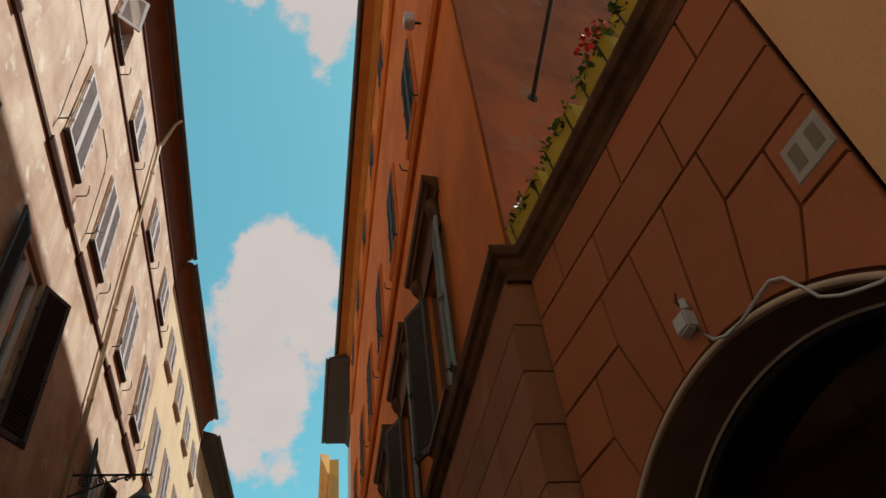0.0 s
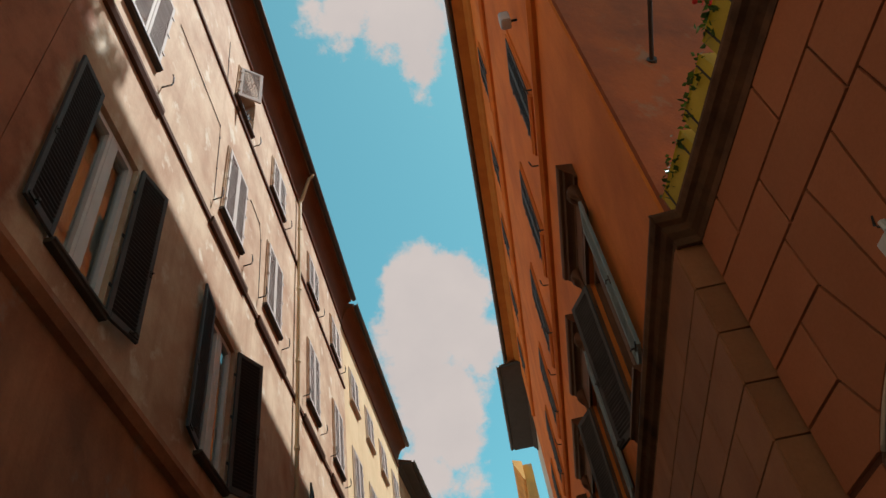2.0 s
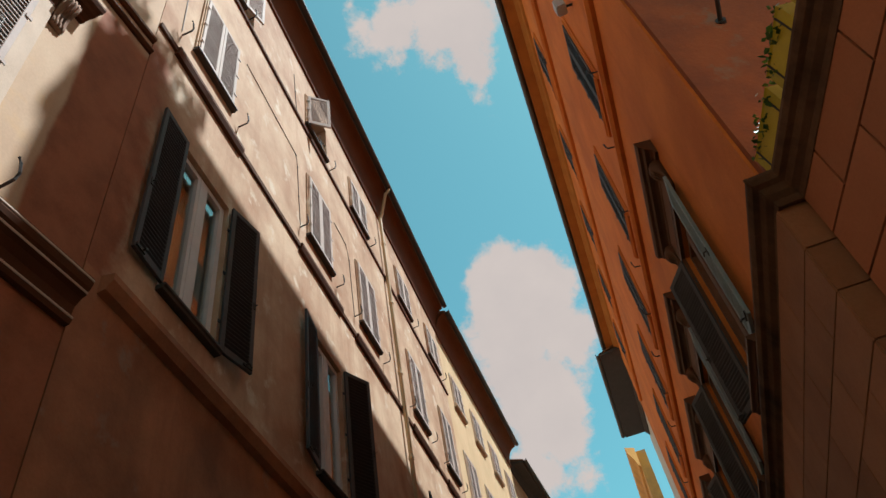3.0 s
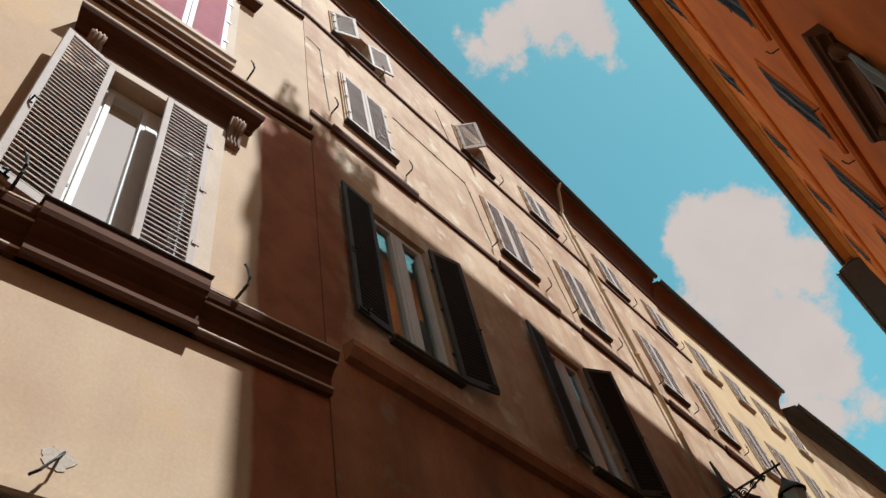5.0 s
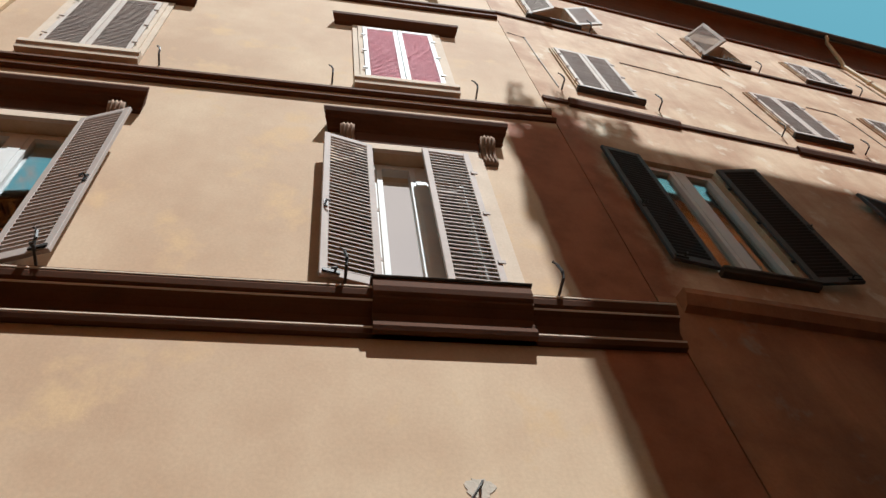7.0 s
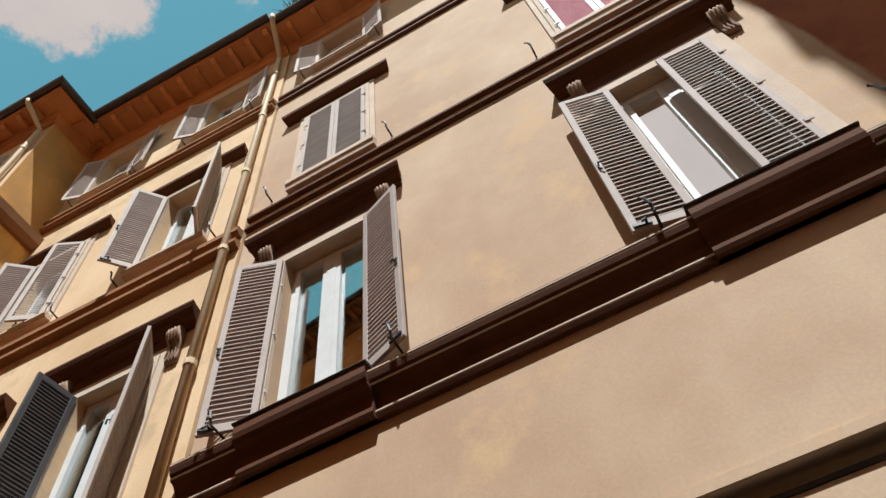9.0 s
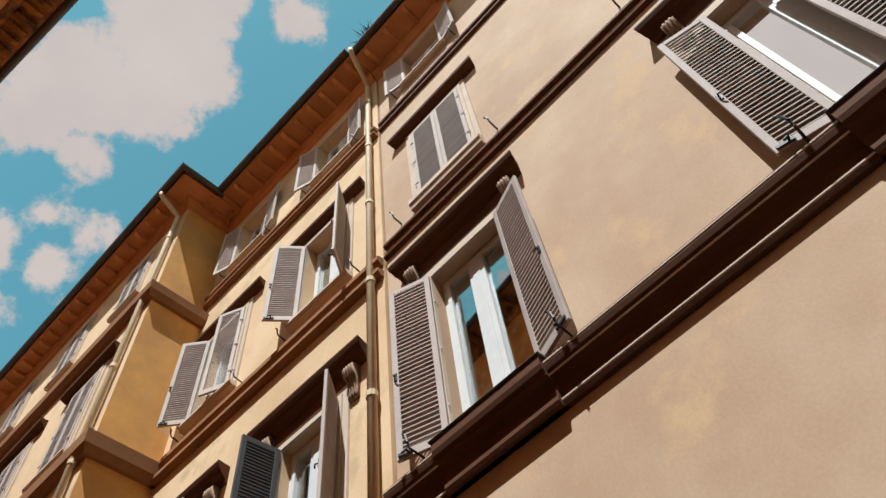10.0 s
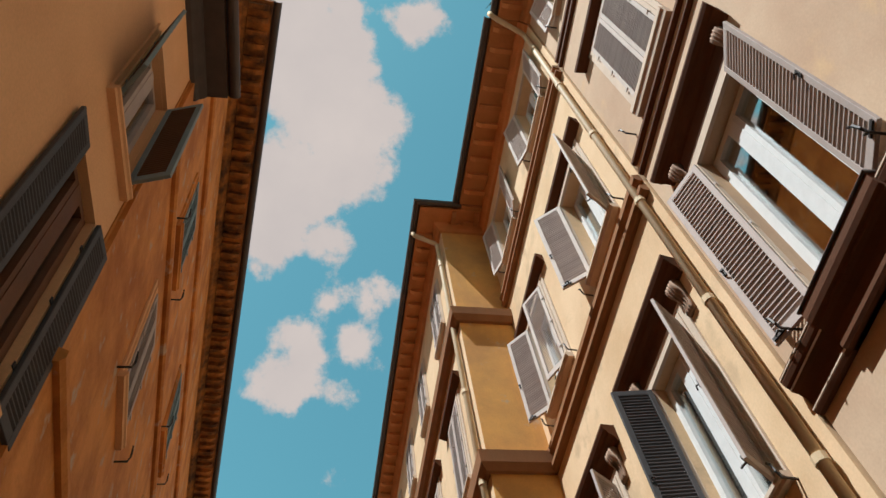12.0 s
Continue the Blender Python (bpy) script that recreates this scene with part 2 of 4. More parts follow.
EAVEORANGE = material("orange_brown_eave", (0.46, 0.18, 0.04), (0.32, 0.11, 0.025), grain=40, patch=1.6, bump=0.15, streak=0.6)
CABLEGREY = material("grey_cable", (0.22, 0.18, 0.14), (0.15, 0.12, 0.1), rough=0.6, grain=60, patch=5, bump=0.02)
MORTAR = material("bare_mortar", (0.50, 0.41, 0.33), (0.41, 0.32, 0.25), grain=50, patch=8, bump=0.2)
DARKSTONE = material("dark_stained_stone", (0.17, 0.08, 0.04), (0.07, 0.035, 0.02), grain=40, patch=2.2, bump=0.2, amount=1.0, streak=1.0)
SLATE = material("dark_slate_sill", (0.075, 0.06, 0.052), (0.11, 0.085, 0.07), rough=0.7, grain=60, patch=4, bump=0.1)
PALEPAINT = material("pale_shutter_paint", (0.53, 0.44, 0.38), (0.44, 0.35, 0.30), rough=0.75, grain=80, patch=4, bump=0.05, jitter=0.08)
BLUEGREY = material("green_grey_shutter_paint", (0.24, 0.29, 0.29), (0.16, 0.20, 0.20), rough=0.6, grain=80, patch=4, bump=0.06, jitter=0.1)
WHITEWALL = material("white_plaster", (0.66, 0.60, 0.54), (0.5, 0.43, 0.36), grain=38, patch=0.9, bump=0.1, streak=0.4)
LANTERN = material("milky_lantern_glass", (0.55, 0.55, 0.52), (0.45, 0.45, 0.42), rough=0.3, grain=60, patch=6, bump=0)
DARKSOFFIT = material("dark_eave_wood", (0.20, 0.072, 0.028), (0.13, 0.046, 0.018), rough=0.8, grain=60, patch=1.8, bump=0.2, jitter=0.2)
RUSTEAVE = material("stained_rusty_eave", (0.40, 0.15, 0.035), (0.07, 0.035, 0.018), grain=26, patch=3.0, bump=0.25, amount=1.0, streak=1.0, jitter=0.35)
ORANGETRIM = material("orange_brown_trim", (0.30, 0.135, 0.058), (0.20, 0.085, 0.037), grain=45, patch=1.4, bump=0.1, streak=0.5)
ARCHSTONE = material("dark_arch_plaster", (0.20, 0.105, 0.068), (0.13, 0.065, 0.042), grain=40, patch=2.0, bump=0.15, amount=1.0, streak=0.5)
CONSOLE = material("tan_carved_stone", (0.34, 0.215, 0.145), (0.22, 0.125, 0.08), grain=50, patch=5.0, bump=0.15, amount=1.0)
GLASS = glass_material("window_glass", 0.94)
GLASSDIM = glass_material("dim_window_glass", 0.28)
GLASSOLD = glass_material("old_window_glass", 0.42)
GLASSDARK = glass_material("shop_glass", 0.07)


# ---- mesh helpers ----
def add_box(bm, x0, x1, y0, y1, z0, z1, m=None):
    vs = [bm.verts.new(Vector(p) if m is None else m @ Vector(p)) for p in
          ((x0, y0, z0), (x1, y0, z0), (x1, y1, z0), (x0, y1, z0), (x0, y0, z1), (x1, y0, z1), (x1, y1, z1), (x0, y1, z1))]
    for f in ((0, 3, 2, 1), (4, 5, 6, 7), (0, 1, 5, 4), (1, 2, 6, 5), (2, 3, 7, 6), (3, 0, 4, 7)):
        bm.faces.new([vs[i] for i in f])
    return bm


def box(x0, x1, y0, y1, z0, z1):
    return add_box(bmesh.new(), x0, x1, y0, y1, z0, z1)


def add_profile(bm, s0, s1, prof, skew0=0.0, skew1=0.0):
    """Extrudes a closed outline of (out, up) points along s; the skews mitre the ends by the distance out."""
    a = [bm.verts.new((s0 + skew0 * d, d, z)) for d, z in prof]
    b = [bm.verts.new((s1 + skew1 * d, d, z)) for d, z in prof]
    n = len(prof)
    for i in range(n):
        bm.faces.new((a[i], a[(i + 1) % n], b[(i + 1) % n], b[i]))
    bm.faces.new(a[::-1])
    bm.faces.new(b)
    return bm


def add_tube(bm, pts, r, sides=7, ends=True):
    pts = [Vector(p) for p in pts]
    rings = []
    for i, p in enumerate(pts):
        way = (pts[min(i + 1, len(pts) - 1)] - pts[max(i - 1, 0)]).normalized()
        up = Vector((0, 0, 1)) if abs(way.z) < 0.9 else Vector((1, 0, 0))
        e1 = way.cross(up).normalized()
        e2 = way.cross(e1)
        rr = r[i] if isinstance(r, (list, tuple)) else r
        rings.append([bm.verts.new(p + (e1 * math.cos(k * math.tau / sides) + e2 * math.sin(k * math.tau / sides)) * rr) for k in range(sides)])
    for a, b in zip(rings, rings[1:]):
        for k in range(sides):
            bm.faces.new((a[k], a[(k + 1) % sides], b[(k + 1) % sides], b[k]))
    if ends:
        bm.faces.new(rings[0][::-1])
        bm.faces.new(rings[-1])
    return bm


def mesh_of(name, bm, mat, smooth=False):
    bmesh.ops.recalc_face_normals(bm, faces=bm.faces)
    me = bpy.data.meshes.new(name)
    bm.to_mesh(me)
    bm.free()
    me.materials.append(mat)
    if smooth:
        for p in me.polygons:
            p.use_smooth = True
    return me


def part(name, bm, mat, parent, label="", smooth=False, at=None):
    me = bm if isinstance(bm, bpy.types.Mesh) else mesh_of(name, bm, mat, smooth)
    ob = new(name, me)
    ob.parent = parent
    if at is not None:
        ob.matrix_local = at
    if label:
        ob["label"] = label
    return ob


def thing(name, m, label, category, group="", kind=""):
    ob = new(name)
    ob.matrix_world = m
    return tagged(ob, label, category, group, kind)


def structure(name, bm, mat, m, label, category, smooth=False):
    ob = new(name, mesh_of(name, bm, mat, smooth))
    ob.matrix_world = m
    return tagged(ob, label, category, "", "structure")


def left_frame(x, y, yaw):
    """A facade on the left of the street: local x runs towards -y, local y out into the street."""
    a = radians(yaw)
    u, n = Vector((math.sin(a), -math.cos(a), 0)), Vector((math.cos(a), math.sin(a), 0))
    return Matrix(((u.x, n.x, 0, x), (u.y, n.y, 0, y), (0, 0, 1, 0), (0, 0, 0, 1)))


def right_frame(x, y, yaw):
    """A facade on the right of the street: local x runs towards +y, local y out into the street."""
    a = radians(yaw)
    u, n = Vector((-math.sin(a), math.cos(a), 0)), Vector((-math.cos(a), -math.sin(a), 0))
    return Matrix(((u.x, n.x, 0, x), (u.y, n.y, 0, y), (0, 0, 1, 0), (0, 0, 0, 1)))


def wall_mesh(s0, s1, z0, z1, holes, thick=0.45):
    """A wall from s0 to s1 with rectangular holes (s0, s1, z0, z1) cut through it, its face at 0 and its back at -thick."""
    bm = bmesh.new()
    ss = sorted({s0, s1, *[v for h in holes for v in h[:2] if s0 < v < s1]})
    zs = sorted({z0, z1, *[v for h in holes for v in h[2:] if z0 < v < z1]})
    made = {}

    def v(s, d, z):
        k = (round(s, 4), d, round(z, 4))
        if k not in made:
            made[k] = bm.verts.new((s, d, z))
        return made[k]

    def solid(i, j):
        if not (0 <= i < len(ss) - 1 and 0 <= j < len(zs) - 1):
            return False
        s, z = (ss[i] + ss[i + 1]) / 2, (zs[j] + zs[j + 1]) / 2
        return not any(h[0] < s < h[1] and h[2] < z < h[3] for h in holes)

    for i in range(len(ss) - 1):
        for j in range(len(zs) - 1):
            if not solid(i, j):
                continue
            a, b, c, d = ss[i], ss[i + 1], zs[j], zs[j + 1]
            for y in (0, -thick):
                bm.faces.new((v(a, y, c), v(b, y, c), v(b, y, d), v(a, y, d)))
            for di, dj, p, q in ((-1, 0, (a, c), (a, d)), (1, 0, (b, c), (b, d)), (0, -1, (a, c), (b, c)), (0, 1, (a, d), (b, d))):
                if not solid(i + di, j + dj):
                    bm.faces.new((v(p[0], 0, p[1]), v(q[0], 0, q[1]), v(q[0], -thick, q[1]), v(p[0], -thick, p[1])))
    return bm


# ---- windows and shutters ----
SLAT = {}


def slat_mesh(w, mat):
    k = (round(w, 3), mat.name)
    if k not in SLAT:
        bm = bmesh.new()
        add_profile(bm, 0, w, [(0.016, -0.029), (0.018, -0.027), (0.018, -0.015), (0.016, -0.012), (-0.016, 0.029), (-0.018, 0.027), (-0.018, 0.015), (-0.016, 0.012)])
        SLAT[k] = mesh_of("slat", bm, mat)
    return SLAT[k]


def shutter(win, hinge, z0, w, h, angle, side, mat, pieces, out=0.05, label="", slats=None, slat_mat=None, pitch=0.05, turned=False):
    """A louvred leaf. side +1: it reaches from the hinge towards +s when closed; angle: 0 closed, 180 flat on the wall."""
    st, th = 0.065, 0.038
    bm = bmesh.new()
    lo, hi = 0.004, w - 0.004
    add_box(bm, lo, lo + st, -th / 2, th / 2, 0, h)
    add_box(bm, hi - st, hi, -th / 2, th / 2, 0, h)
    add_box(bm, lo + st, hi - st, -th / 2, th / 2, 0, st * 1.5)
    add_box(bm, lo + st, hi - st, -th / 2, th / 2, h - st * 1.1, h)
    for zz in (0.18, 0.5, 0.82):
        add_box(bm, -0.025, 0.045, th / 2, th / 2 + 0.012, h * zz - 0.025, h * zz + 0.025)
    bmesh.ops.bevel(bm, geom=[e for e in bm.edges], offset=0.004, segments=1, affect="EDGES")
    turn = pose(hinge, out, z0, 0, 0, angle if side > 0 else -angle)
    if side < 0:
        turn = turn @ Matrix.Diagonal((-1, 1, 1, 1))
    leaf = part("shutter", bm, mat, win, label, at=turn)
    if pieces:
        bm = bmesh.new()
        add_tube(bm, [(hi - 0.03, -0.03, h * 0.42), (hi - 0.03, -0.06, h * 0.42), (hi - 0.06, -0.07, h * 0.42 - 0.03)], 0.009, 6)
        add_box(bm, hi - 0.05, hi - 0.015, -0.03, -0.018, h * 0.42 - 0.05, h * 0.42 + 0.05)
        add_box(bm, hi - 0.16, hi - 0.02, -0.035, -0.019, 0.03, 0.06)
        add_tube(bm, [(hi - 0.12, -0.03, 0.05), (hi - 0.12, -0.075, 0.04), (hi - 0.08, -0.085, 0.0)], 0.011, 6)
        part("latch", bm, IRON, leaf, "black iron latch")
    lw, bottom, top = hi - lo - 2 * st, st * 1.5, h - st * 1.1
    n = int((top - bottom) / pitch)
    sm = slat_mat or mat
    if pieces:
        me = slat_mesh(lw, sm)
        for i in range(n):
            c = bottom + (i + 0.5) * (top - bottom) / n
            part("slat", me, sm, leaf, at=pose(hi - st, 0, c, 0, 0, 180) if turned else pose(lo + st, 0, c))
    else:
        bm = bmesh.new()
        for i in range(n):
            c = bottom + (i + 0.5) * (top - bottom) / n
            o = -0.018 if turned else 0.018
            add_profile(bm, lo + st, hi - st, [(o, c - 0.027), (o, c - 0.012), (-o, c + 0.027), (-o, c + 0.012)])
        tagged(part("slats", bm, sm, leaf), kind="stuff")
    return leaf


HOOD = [(0, 0), (0.04, 0.0), (0.05, 0.04), (0.09, 0.07), (0.14, 0.085), (0.16, 0.12), (0.2, 0.14), (0.22, 0.19), (0.22, 0.22), (0, 0.27)]
SMALLHOOD = [(0, 0), (0.05, 0.02), (0.12, 0.08), (0.15, 0.10), (0.16, 0.16), (0, 0.20)]


def bracket_mesh(h=0.5):
    """A scrolled console: a swelling S in side view."""
    k = 0.72
    prof = [(0, 0), (0.05, 0.0), (0.075, 0.04), (0.07, 0.09), (0.055, 0.14), (0.07, 0.22), (0.11, 0.28), (0.16, 0.31), (0.2, 0.36), (0.21, 0.42), (0.18, 0.47), (0.12, h), (0, h)]
    bm = bmesh.new()
    add_profile(bm, -0.075, 0.075, [(d * k, z) for d, z in prof])
    for i in (-0.04, 0.0, 0.04):
        add_tube(bm, [(i, d * k, z) for d, z in ((0.06, 0.02), (0.08, 0.06), (0.07, 0.14), (0.09, 0.24), (0.16, 0.31), (0.21, 0.38), (0.205, 0.44))], 0.012, 5)
    return bm


def window(frame_m, s, z0, w, h, label, glass="two", hood="", casing=0.16, left=None, right=None, leaf_mat=None, slat_mat=None, pieces=False,
           sill=0.0, timber=None, casing_mat=None, deep=0.2, stops=(), sill_drop=0.09, pitch=0.05, curtain=False, hood_gap=0.16, leaf_h=None, out=0.05, sill_mat=None, right_shade_mat=None, hood_deep=1.0, pane_mat=None, turned=False, stop_out=0.16, stop_up=-0.12):
    """One window of a facade; s is its middle, left and right the angles of the leaves (None: no leaf) at the smaller and the larger s."""
    WINDOWS.append(1)
    win = thing("window_%d" % len(WINDOWS), frame_m @ pose(s, 0, 0), label, "window", kind="structure")
    timber, casing_mat, leaf_mat = timber or WHITEPAINT, casing_mat or STONE_TRIM, leaf_mat or LEAFPAINT
    a, b, z1 = -w / 2, w / 2, z0 + h
    if casing:
        bm = bmesh.new()
        for d0, d1, c in ((0.002, 0.03, casing), (0.03, 0.05, casing * 0.45)):
            add_box(bm, a - c, a, d0, d1, z0, z1 + c)
            add_box(bm, b, b + c, d0, d1, z0, z1 + c)
            add_box(bm, a, b, d0, d1, z1, z1 + c)
        part("casing", bm, casing_mat, win)
    if sill:
        prof = [(-0.1, z0 - sill_drop), (sill * 0.7, z0 - sill_drop), (sill * 0.8, z0 - sill_drop * 0.6), (sill, z0 - sill_drop * 0.45), (sill, z0), (-0.1, z0 + 0.004)]
        part("sill", add_profile(bmesh.new(), a - casing * 0.9 - 0.02, b + casing * 0.9 + 0.02, prof), sill_mat or casing_mat, win)
    # timber frame in the reveal
    f0, f1, t = -deep - 0.06, -deep, 0.06
    bm = bmesh.new()
    add_box(bm, a, a + t, f0, f1, z0, z1)
    add_box(bm, b - t, b, f0, f1, z0, z1)
    add_box(bm, a + t, b - t, f0, f1, z1 - t, z1)
    add_box(bm, a + t, b - t, f0, f1, z0, z0 + t)
    add_box(bm, -0.055, 0.055, f0 - 0.01, f1 + 0.025, z0 + t, z1 - t)
    for c0, c1 in ((a + t, -0.055), (0.055, b - t)):
        add_box(bm, c0, c0 + 0.055, f0 + 0.005, f1 + 0.018, z0 + t, z1 - t)
        add_box(bm, c1 - 0.055, c1, f0 + 0.005, f1 + 0.018, z0 + t, z1 - t)
        add_box(bm, c0 + 0.055, c1 - 0.055, f0 + 0.005, f1 + 0.018, z0 + t, z0 + t + 0.09)
        add_box(bm, c0 + 0.055, c1 - 0.055, f0 + 0.005, f1 + 0.018, z1 - t - 0.06, z1 - t)
    part("window_frame", bm, timber, win)
    for c0, c1 in ((a + t + 0.05, -0.105), (0.105, b - t - 0.05)):
        p = part("pane", box(c0, c1, f0 + 0.022, f0 + 0.03, z0 + 0.12, z1 - 0.1), pane_mat or GLASS, win)
        p.visible_shadow = False
    bm = bmesh.new()
    add_box(bm, a - 0.4, b + 0.4, -1.6, -1.55, z0 - 0.3, z1 + 0.3)
    add_box(bm, a - 0.45, a - 0.4, -1.6, -0.45, z0 - 0.3, z1 + 0.3)
    add_box(bm, b + 0.4, b + 0.45, -1.6, -0.45, z0 - 0.3, z1 + 0.3)
    add_box(bm, a - 0.4, b + 0.4, -1.55, -0.45, z1 + 0.3, z1 + 0.35)
    add_box(bm, a - 0.4, b + 0.4, -1.55, -0.45, z0 - 0.35, z0 - 0.3)
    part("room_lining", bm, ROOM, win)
    if curtain:
        bm = bmesh.new()
        n = 16
        for i in range(n):
            x0, x1 = a + 0.02 + (w - 0.04) * i / n, a + 0.02 + (w - 0.04) * (i + 1) / n
            y = -deep - 0.16 - 0.02 * (i % 2)
            y2 = -deep - 0.16 - 0.02 * ((i + 1) % 2)
            q = [bm.verts.new(p) for p in ((x0, y, z0 + 0.02), (x1, y2, z0 + 0.02), (x1, y2, z1 - 0.05), (x0, y, z1 - 0.05))]
            bm.faces.new(q)
        part("curtain", bm, CURTAIN, win)
    if hood:
        prof = HOOD if hood == "large" else SMALLHOOD
        hz = z1 + casing + (hood_gap if hood == "large" else 0.02)
        e = casing + (0.41 if hood == "large" else 0.38)
        bm = bmesh.new()
        add_profile(bm, a - e + 0.12, b + e - 0.12, [(d * hood_deep, z + hz) for d, z in prof], -0.3, 0.3)
        part("hood", bm, CREAM_TRIM if casing_mat is STONE_TRIM else casing_mat, win, "brown moulded hood")
        if hood == "large":
            bm = bmesh.new()
            add_box(bm, a - casing, b + casing, 0.003, 0.035, z1 + casing + 0.004, hz)
            part("frieze", bm, CREAM_TRIM if casing_mat is STONE_TRIM else casing_mat, win)
            for c in (a - casing - 0.09, b + casing + 0.09):
                part("bracket", bracket_mesh(), CONSOLE if casing_mat is STONE_TRIM else casing_mat, win, smooth=True, at=pose(c, 0, hz - 0.49))
    lh = leaf_h or h - 0.02
    if left is not None:
        shutter(win, a, z0 + 0.01, w / 2, lh, left, 1, leaf_mat, pieces, slat_mat=slat_mat, pitch=pitch, out=out)
    if right is not None:
        shutter(win, b, z0 + 0.01, w / 2, lh, right, -1, right_shade_mat or leaf_mat, pieces, slat_mat=None if right_shade_mat else slat_mat, pitch=pitch, out=out, turned=turned)
    for c in stops:
        bm = bmesh.new()
        add_tube(bm, [(c, 0.0, z0 + stop_up), (c, stop_out - 0.02, z0 + stop_up + 0.02), (c, stop_out, z0 + stop_up + 0.08), (c + 0.02, stop_out, z0 + stop_up + 0.17), (c + 0.05, stop_out, z0 + stop_up + 0.21)], 0.013, 5)
        part("shutter_stop", bm, IRON, win, "black iron shutter stop")
    return win


WINDOWS = []


# ---- eaves, gutters, mouldings ----
def eave(name, m, s0, s1, z, over, label, rise=0.25, rafters=0.5, gutter=True, mat=None, skew0=0.0, skew1=0.0, back=0.0, bed=0.22, cove=0.0):
    """Overhanging roof edge: boards, rafter tails, a half-round gutter and the first rows of tiles."""
    e = thing(name, m, label, "roof eave", kind="structure")
    if cove:
        prof = [(-0.45, z), (0.03, z), (0.05, z + 0.03), (0.05, z + 0.07), (0.02, z + 0.08)]
        prof += [(0.02 + (over - 0.02) * (1 - math.cos(k * math.pi / 16)), z + 0.08 + (cove - 0.08) * math.sin(k * math.pi / 16)) for k in range(1, 9)]
        part("cove", add_profile(bmesh.new(), s0, s1, prof + [(over, z + cove + 0.05), (-0.45, z + cove + 0.05)], skew0, skew1), mat or SOFFIT, e)
        z += cove
    else:
        bm = add_profile(bmesh.new(), s0, s1, [(-0.45, z), (over, z + 0.0), (over, z + 0.05), (-0.45, z + 0.05 + rise)], skew0, skew1)
        part("soffit", bm, mat or SOFFIT, e)
        bm = add_profile(bmesh.new(), s0, s1, [(0.0, z - bed), (0.27 * bed, z - 0.9 * bed), (0.41 * bed, z - 0.55 * bed), (0.73 * bed, z - 0.27 * bed), (0.82 * bed, z - 0.002), (0, z - 0.002)], skew0, skew1)
        part("cornice_moulding", bm, mat or SOFFIT, e)
    if rafters:
        n = int((s1 - s0) / rafters)
        me = None
        for i in range(n):
            s = s0 + (i + 0.5) * (s1 - s0) / n
            if me is None:
                me = mesh_of("rafter", add_profile(bmesh.new(), -0.05, 0.05, [(0.18, -0.11), (over - 0.16, -0.11), (over - 0.06, -0.05), (over - 0.05, -0.003), (0.18, -0.003)]), mat or SOFFIT)
            part("rafter", me, None, e, at=pose(s, 0, z))
    bm = add_profile(bmesh.new(), s0, s1, [(-3.0, z + 0.06 + rise + 1.0), (over + 0.05, z + 0.06), (over + 0.05, z + 0.09), (-3.0, z + 0.12 + rise + 1.0)], skew0 + back, skew1)
    part("roof_slope", bm, TILE, e)
    if gutter:
        g = []
        for k in range(9):
            a = math.pi * k / 8
            g.append((over + 0.09 - 0.08 * math.cos(a), z + 0.09 - 0.085 * math.sin(a)))
        for k in range(9):
            a = math.pi * (8 - k) / 8
            g.append((over + 0.09 - 0.068 * math.cos(a), z + 0.094 - 0.072 * math.sin(a)))
        part("gutter", add_profile(bmesh.new(), s0, s1, g, skew0, skew1), GUTTER, e, "dark half-round gutter", smooth=False)
    return e


def moulding(name, m, s0, s1, prof, mat, label, skew0=0.0, skew1=0.0):
    return structure(name, add_profile(bmesh.new(), s0, s1, prof, skew0, skew1), mat, m, label, "moulding")


def drainpipe(m, s, z0, z1, over, label, mat=None, out=0.09, r=0.055, swan=True, lean=0.0, neck=0.46):
    p = thing("drainpipe", m, label, "drainpipe")
    pts = [(s, out, z0), (s, out, z1 - neck - 0.09)]
    if swan:
        pts += [(s, out, z1 - neck), (s + lean * 0.12, out + 0.05, z1 - neck + 0.08), (s + lean * 0.85, over - 0.02, z1 - 0.13), (s + lean, over + 0.06, z1 - 0.07), (s + lean, over + 0.09, z1 + 0.03)]
    part("pipe", add_tube(bmesh.new(), pts, r, 10), mat or PIPE, p, smooth=True)
    z = z0 + 1.2
    while z < z1 - 1.0:
        part("collar", add_tube(bmesh.new(), [(s, out, z - 0.04), (s, out, z + 0.04)], r + 0.014, 10), mat or PIPE, p)
        z += 2.1
    return p


# ---- ground ----
structure("ground", box(-60, 60, -80, 140, -0.3, 0.0), COBBLE, Matrix(), "grey cobbled street between the houses", "street")

# ---- left: cream house, its frame centred on the camera ----
A = left_frame(-3.5, 0, 0)
A_WIN = (-1.09, 2.82)
CZ = 6.2
holes = [(-2.2, 0.41, 1.0, 4.14)]
for s in A_WIN:
    holes += [(s - 0.52, s + 0.52, CZ, CZ + 2.52), (s - 0.53, s + 0.53, 10.66, 12.80), (s - 0.48, s + 0.48, 15.2, 16.65)]
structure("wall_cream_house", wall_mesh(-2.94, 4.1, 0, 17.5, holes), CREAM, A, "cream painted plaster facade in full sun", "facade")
A_CORNICE = [(0, 5.700), (0.05, 5.700), (0.065, 5.735), (0.065, 5.775), (0.035, 5.781), (0.05, 5.884), (0.10, 5.942), (0.14, 5.959), (0.14, 5.987), (0.165, 6.011), (0.18, 6.057), (0.18, 6.108), (0, 6.149)]
moulding("trim_cornice_first_floor", A, -2.94, 4.1, A_CORNICE, CREAM_TRIM, "wide brown cornice under the first floor windows")
